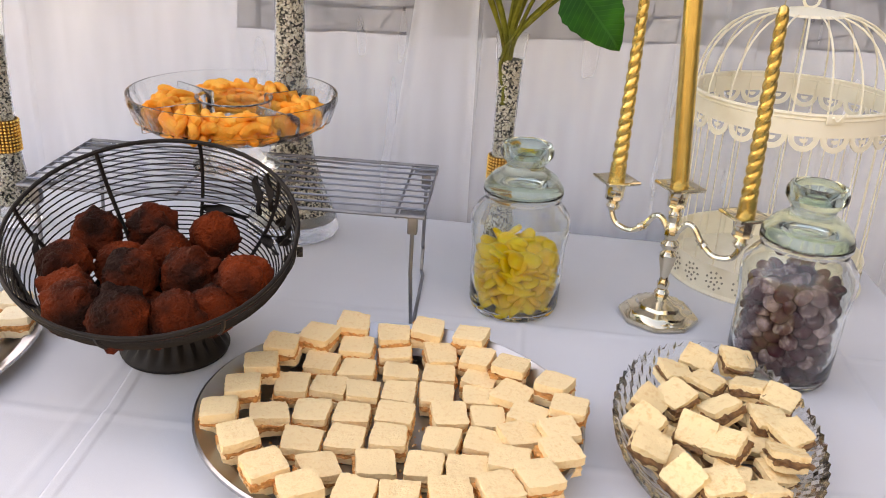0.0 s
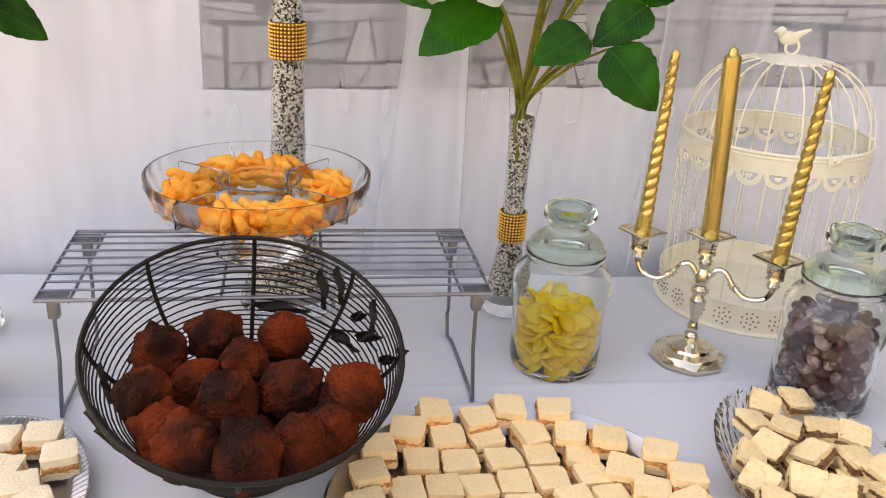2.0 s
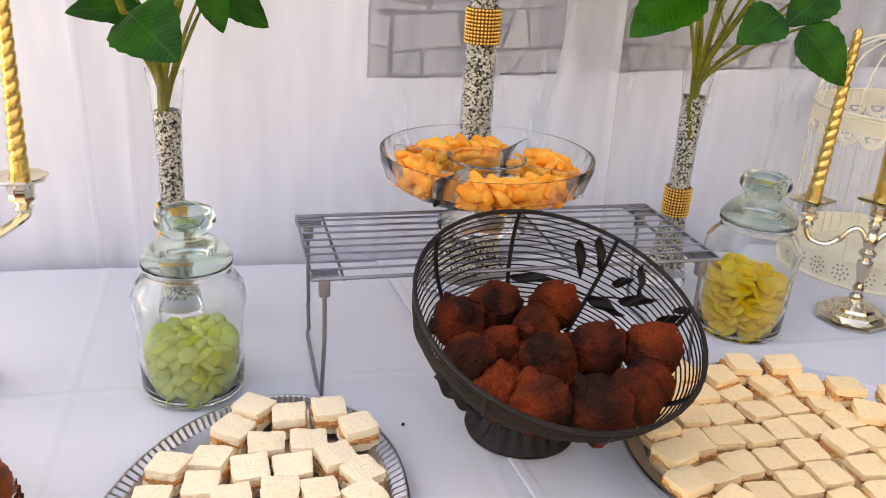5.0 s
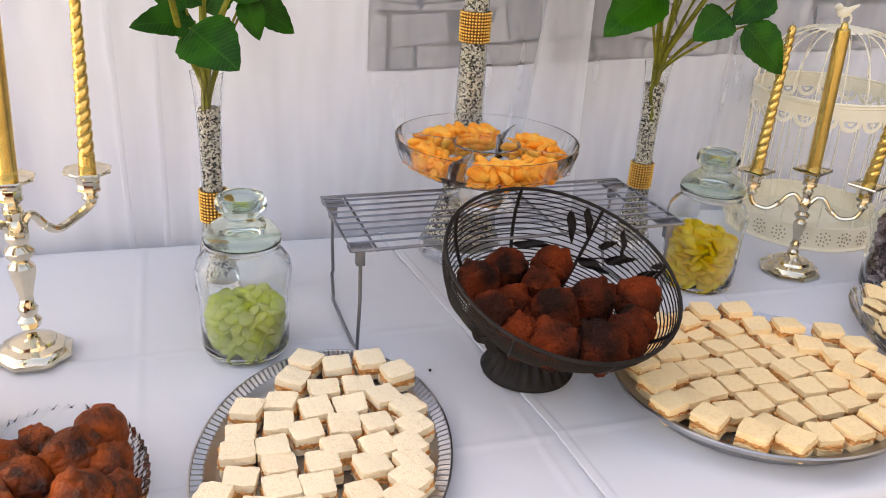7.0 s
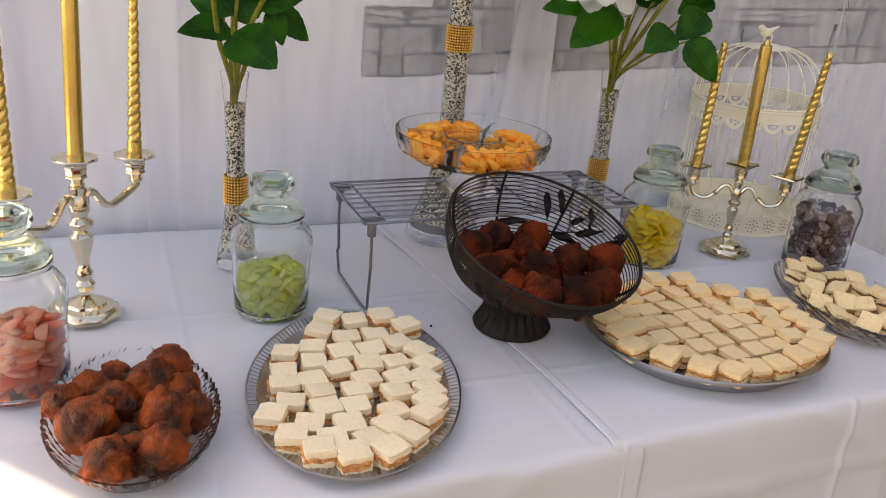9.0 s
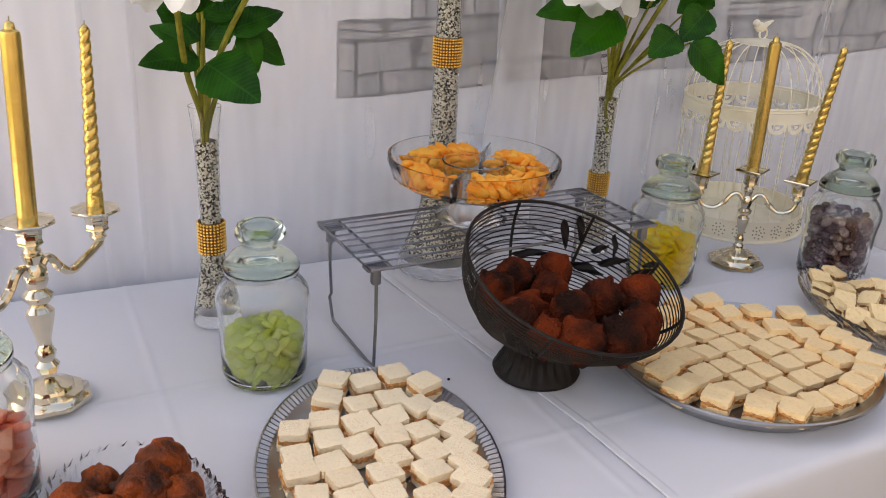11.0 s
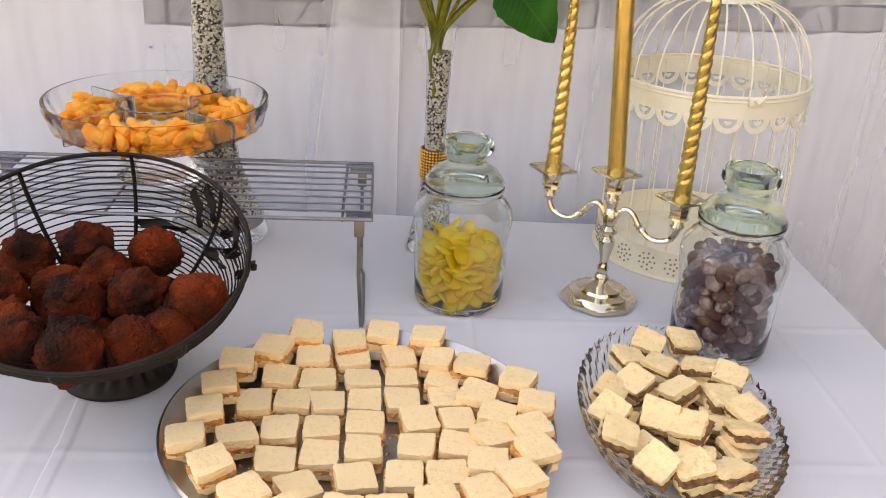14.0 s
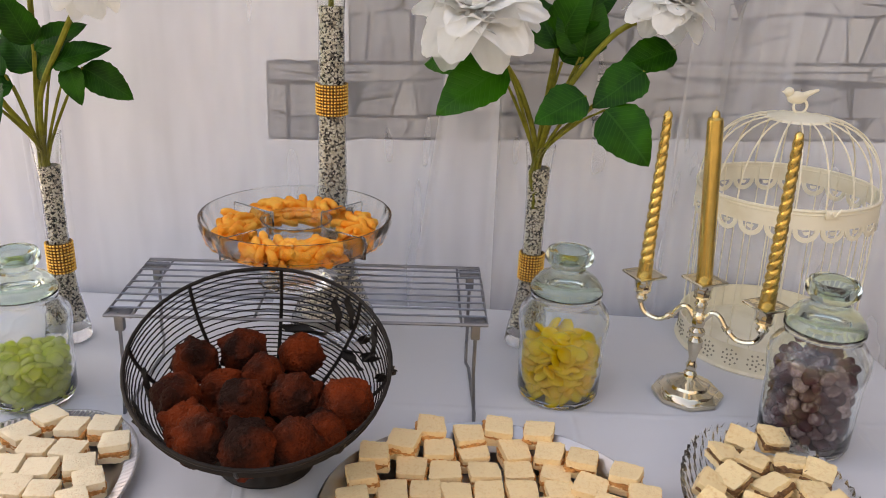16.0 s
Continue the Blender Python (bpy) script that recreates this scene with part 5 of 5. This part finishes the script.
def vase(x, y, outer, fill_top, band, label, seed, size, rows, lean=0):
    t = thing("vase", pose(x, y, TOP + 0.0012, 0, lean, 0), label, "vase", "gravel-filled vases")
    wall = 0.0014
    inner = [(max(r - wall, 0.004), z) for r, z in outer if z > 0.008]
    prof = [(0, 0)] + outer + inner[::-1] + [(0, inner[0][1])]
    g = part("glass", lathe(prof, 48), CRYSTAL, t)
    g.visible_shadow = False
    zs = np.linspace(inner[0][1] + 0.014, fill_top, 40)
    fp = [(interp(inner, z) - 0.0008, float(z)) for z in zs]
    part("gravel_core", lathe([(0, fp[0][1])] + [(max(r - size * 0.8, 0.002), z) for r, z in fp] + [(0, fill_top)], 24), DARKFILL, t)
    gr = part("gravel", gravel(fp, size, seed), STONES, t, "black and white gravel filling")
    tagged(gr, kind="stuff")
    z0, z1 = band
    bm = bmesh.new()
    r = interp(outer, (z0 + z1) / 2) + 0.003
    n = int(2 * math.pi * r / ((z1 - z0) / rows))
    s = (z1 - z0) / rows / 2
    for i in range(rows):
        for k in range(n):
            a = 2 * math.pi * k / n
            bmesh.ops.create_icosphere(bm, subdivisions=1, radius=s * 0.94, matrix=Matrix.Translation((r * math.cos(a), r * math.sin(a), z0 + s * (2 * i + 1))))
    b = part("beaded_band", bm, BEAD, t, "band of gold beads")
    # its dark colour stands in for shade in the gaps between beads
    part("backing", lathe([(r - 0.0025, z0), (r - 0.0008, z0), (r - 0.0008, z1), (r - 0.0025, z1)], 32, loop=True), BACKING, b)
    return t


SLIM = [(0.034, 0), (0.036, 0.004), (0.034, 0.02), (0.028, 0.05), (0.0215, 0.09), (0.0178, 0.13), (0.0165, 0.18), (0.0168, 0.24), (0.0185, 0.29), (0.0215, 0.33), (0.0245, 0.353)]
TALL = [(0.074, 0), (0.077, 0.006), (0.073, 0.025), (0.056, 0.065), (0.038, 0.12), (0.029, 0.19), (0.0245, 0.27), (0.0228, 0.36), (0.0212, 0.45), (0.0205, 0.532), (0.0225, 0.57), (0.027, 0.586)]
VR, VM, VL = (0.104, 1.361), (-0.235, 1.396), (-0.675, 1.327)
vase(*VR, SLIM, 0.315, (0.120, 0.168), "slim glass vase of gravel with a gold beaded band", 1, 0.0034, 10, 0.2)
vase(*VL, SLIM, 0.3, (0.12, 0.172), "slim glass vase of gravel with a gold beaded band", 2, 0.0034, 10)
vase(*VM, TALL, 0.553, (0.383, 0.434), "tall flared glass vase of gravel with a gold beaded band", 3, 0.0039, 10)

# ---- silk roses ----
LEAVES = [leaf_mesh(1.0, 0.37, LEAF, "leaf", 0.22, 0.03, 0.16), leaf_mesh(1.0, 0.35, LEAF, "leaf", 0.14, 0.03, 0.26)]


def petal_mesh(w, h, curl, cup, seed):
    bm = bmesh.new()
    nu, nv = 12, 12
    rows = []
    for i in range(nu + 1):
        u = i / nu
        row = []
        for j in range(nv + 1):
            v = j / nv * 2 - 1
            e = u * (1 - 0.3 * abs(v) ** 2.4 * u)                        # a rounded outer edge
            x = w * v * (0.28 + 0.72 * math.sin(math.pi * 0.5 * min(e * 1.45, 1))) * (1 - 0.16 * max(0, u - 0.6) / 0.4)
            y = cup * math.sin(math.pi * 0.5 * e) + curl * max(0, e - 0.55) ** 2 * 4 - 0.4 * w * v * v
            z = h * (e - 1.28 * curl * e * e)
            y += (0.03 + 0.22 * u * u) * w * noise.noise(Vector((u * 1.6, v * 2.2, seed))) + 0.22 * u ** 3 * w * noise.noise(Vector((u * 2, v * 5.5, seed + 9)))
            z += (0.1 * noise.noise(Vector((v * 2.4, u * 1.5, seed + 5))) + 0.06 * noise.noise(Vector((v * 7, u, seed + 2)))) * h * u
            row.append(bm.verts.new((x, y, z)))
        rows.append(row)
    for a, b in zip(rows, rows[1:]):
        for j in range(nv):
            bm.faces.new((a[j], a[j + 1], b[j + 1], b[j]))
    bmesh.ops.solidify(bm, geom=bm.faces[:], thickness=0.0006)
    bmesh.ops.recalc_face_normals(bm, faces=bm.faces)
    return finish(bm, "petal", PETAL)


PETALS = {"outer": [petal_mesh(0.05, 0.064, 0.06, 0.04, q) for q in (1, 11, 21)], "mid": [petal_mesh(0.043, 0.056, 0.035, 0.03, q) for q in (2, 12, 22)], "inner": [petal_mesh(0.03, 0.046, 0.012, 0.014, q) for q in (3, 13)]}


def rose(parent, centre, facing, size, seed):
    """A full-blown rose: petals in three whorls round a bud."""
    r4 = random.Random(seed)
    f = Vector(facing).normalized()
    m = Matrix.Translation(centre) @ f.to_track_quat("Z", "Y").to_matrix().to_4x4() @ Matrix.Scale(size, 4)
    head = part("bloom", lathe([(0, -0.012), (0.006, -0.01), (0.010, 0.0), (0.012, 0.012), (0.009, 0.03), (0, 0.036)], 16), PETAL, parent, "white silk rose", m=m)
    for kind, n, tilt in (("inner", 5, 4), ("inner", 6, 16), ("mid", 8, 30), ("outer", 8, 46), ("outer", 9, 66)):
        for k in range(n):
            a = 360 * k / n + r4.uniform(-12, 12)
            part("petal", r4.choice(PETALS[kind]), PETAL, head, m=pose(0, 0, -0.004, 0, 0, a) @ pose(0, 0.006, 0, -(tilt + r4.uniform(-8, 8)), 0, 0))


def rose_stem(root, keys, leaves, bloom, seed, label):
    """A wired stem rising out of a vase; leaves: (base, tip, width) triples in the world."""
    t = thing("rose", Matrix.Translation(root), label, "silk rose", "silk roses in vases")
    rt = Vector(root)
    loc = [Vector(k) - rt for k in keys]
    path = smooth_path([Vector((0, 0, 0))] + loc, 6)
    part("stem", tube(path, 0.0044, 7), STEM, t)
    r4 = random.Random(seed)
    for base, tip, w in leaves:
        b, e = Vector(base) - rt, Vector(tip) - rt
        low = path[5] + Vector((r4.uniform(-0.006, 0.006), r4.uniform(-0.006, 0.006), 0))
        knee = low.lerp(b, 0.55) + Vector((0, 0, 0.012))
        part("leaf_stalk", tube(smooth_path([path[0], low, knee, b], 4), [0.0032] * 5 + [0.0026] * 4 + [0.0019] * 4, 6), STEM, t)
        d = e - b
        x = d.normalized()
        face = Vector((-0.15, -0.75, 0.6))
        z = (face - x * face.dot(x)).normalized()
        mm = Matrix.Translation(b) @ Matrix((x, z.cross(x), z)).transposed().to_4x4() @ Matrix.Diagonal((d.length, d.length * w, d.length, 1))
        part("leaf", LEAVES[r4.randrange(2)], LEAF, t, "dark green toothed leaf", m=mm)
    if bloom:
        c, facing, size = bloom
        rose(t, Vector(c) - rt, facing, size, seed)


zr = TOP + 0.25
rose_stem((0.1, 1.35, zr), [(0.096, 1.348, 1.1), (0.06, 1.31, 1.2), (0.005, 1.27, 1.28)],
          [((0.035, 1.28, 1.24), (-0.069, 1.25, 1.179), 1.0), ((0.015, 1.29, 1.25), (-0.095, 1.33, 1.245), 0.9)], ((-0.014, 1.262, 1.325), (-0.15, -0.5, 0.85), 0.92), 1, "white silk rose with dark green leaves in a slim vase")
rose_stem((0.104, 1.352, zr), [(0.102, 1.349, 1.1), (0.13, 1.31, 1.2), (0.19, 1.31, 1.283), (0.25, 1.31, 1.32)],
          [((0.15, 1.25, 1.205), (0.076, 1.22, 1.176), 1.1), ((0.236, 1.27, 1.241), (0.16, 1.24, 1.198), 1.05), ((0.178, 1.24, 1.188), (0.239, 1.185, 1.131), 1.25), ((0.293, 1.33, 1.266), (0.202, 1.3, 1.242), 0.9), ((0.15, 1.33, 1.25), (0.12, 1.33, 1.33), 1.0)],
          ((0.272, 1.3, 1.342), (0.25, -0.4, 0.85), 0.68), 2, "white silk rose with dark green leaves in a slim vase")
rose_stem((0.1, 1.355, zr), [(0.1, 1.352, 1.1), (0.115, 1.35, 1.22), (0.12, 1.35, 1.4)],
          [((0.125, 1.34, 1.24), (0.19, 1.36, 1.31), 1.0), ((0.115, 1.34, 1.26), (0.07, 1.36, 1.34), 0.9), ((0.155, 1.33, 1.25), (0.16, 1.31, 1.34), 1.1), ((0.118, 1.345, 1.29), (0.19, 1.33, 1.35), 1.1), ((0.118, 1.345, 1.27), (0.14, 1.3, 1.36), 1.0)],
          ((0.12, 1.35, 1.46), (0.0, -0.5, 0.8), 1.0), 3, "white silk rose with dark green leaves in a slim vase")
rose_stem((-0.678, 1.322, zr - 0.01), [(-0.68, 1.32, 1.08), (-0.71, 1.27, 1.17), (-0.73, 1.21, 1.285)],
          [((-0.69, 1.28, 1.184), (-0.765, 1.24, 1.195), 0.95), ((-0.7, 1.28, 1.2), (-0.748, 1.3, 1.228), 0.85)], ((-0.732, 1.19, 1.318), (-0.15, -0.45, 0.85), 0.66), 4, "white silk rose with dark green leaves in a slim vase")
rose_stem((-0.676, 1.322, zr - 0.01), [(-0.676, 1.32, 1.08), (-0.66, 1.3, 1.17), (-0.62, 1.3, 1.25), (-0.582, 1.285, 1.31)],
          [((-0.70, 1.19, 1.19), (-0.652, 1.12, 1.16), 1.3), ((-0.61, 1.34, 1.205), (-0.537, 1.344, 1.16), 0.9), ((-0.618, 1.31, 1.214), (-0.601, 1.29, 1.157), 0.9), ((-0.64, 1.3, 1.213), (-0.56, 1.3, 1.252), 0.8)],
          ((-0.572, 1.28, 1.338), (0.2, -0.4, 0.85), 0.54), 5, "white silk rose with dark green leaves in a slim vase")
rose_stem((-0.68, 1.325, zr - 0.01), [(-0.68, 1.322, 1.08), (-0.677, 1.33, 1.18), (-0.67, 1.33, 1.36)],
          [((-0.673, 1.32, 1.19), (-0.63, 1.3, 1.26), 1.0), ((-0.675, 1.32, 1.2), (-0.73, 1.34, 1.26), 1.0), ((-0.67, 1.32, 1.23), (-0.605, 1.33, 1.28), 1.0), ((-0.672, 1.32, 1.24), (-0.7, 1.29, 1.31), 1.0)],
          ((-0.665, 1.33, 1.42), (0, -0.5, 0.8), 1.0), 6, "white silk rose with dark green leaves in a slim vase")
rose_stem((-0.235, 1.396, TOP + 0.5), [(-0.235, 1.396, 1.3), (-0.235, 1.385, 1.4), (-0.24, 1.37, 1.5)], [((-0.23, 1.38, 1.38), (-0.16, 1.34, 1.4), 1.0)], ((-0.24, 1.36, 1.53), (0, -0.6, 0.7), 1.1), 7, "white silk rose standing in the tall vase")

# ---- crumbs ----


def scatter(name, spots, size, material, seed, label):
    """Loose crumbs as one joined mesh; spots: (x, y, z, spread, how many)."""
    rs = np.random.RandomState(seed)
    vs, fs, base = [], [], 0
    for x, y, z, spread, n in spots:
        for _ in range(n):
            a, r = rs.rand() * 2 * math.pi, spread * math.sqrt(rs.rand())
            q = np.array(Euler(rs.rand(3) * 6.28).to_matrix())
            k = size * (0.5 + rs.rand(3))
            vs.append((ICO_V * k) @ q + (x + r * math.cos(a), y + r * math.sin(a), z + size * 0.4))
            fs.append(ICO_F + base)
            base += len(ICO_V)
    me = bpy.data.meshes.new(name)
    me.from_pydata(np.concatenate(vs).tolist(), [], np.concatenate(fs).tolist())
    me.materials.append(material)
    ob = new(name, me)
    return tagged(ob, label, "crumbs", kind="stuff")


scatter("bread_crumbs", [(0.0135, 0.8565, TOP + 0.0058, 0.15, 260), (-0.592, 0.858, TOP + 0.0045, 0.13, 160)], 0.0014, BREAD, 8, "fine white bread crumbs lying on the platters")
scatter("filling_crumbs", [(0.0135, 0.8565, TOP + 0.0058, 0.15, 90), (-0.592, 0.858, TOP + 0.0045, 0.13, 50)], 0.0016, SPREAD, 9, "bits of orange filling fallen on the platters")
solo("crumb_speck", blob(0.0021, 0.3, 5, 2), IRON, pose(-0.413, 1.01, TOP + 0.0018), "tiny dark crumb lying on the tablecloth", "crumb")
part("mark", blob(0.0022, 0.3, 8, 2, squash=(1.3, 0.3, 0.8)), IRON, bpy.data.objects["backdrop"], "small dark mark", m=pose(-0.367, 1.569, 1.009))
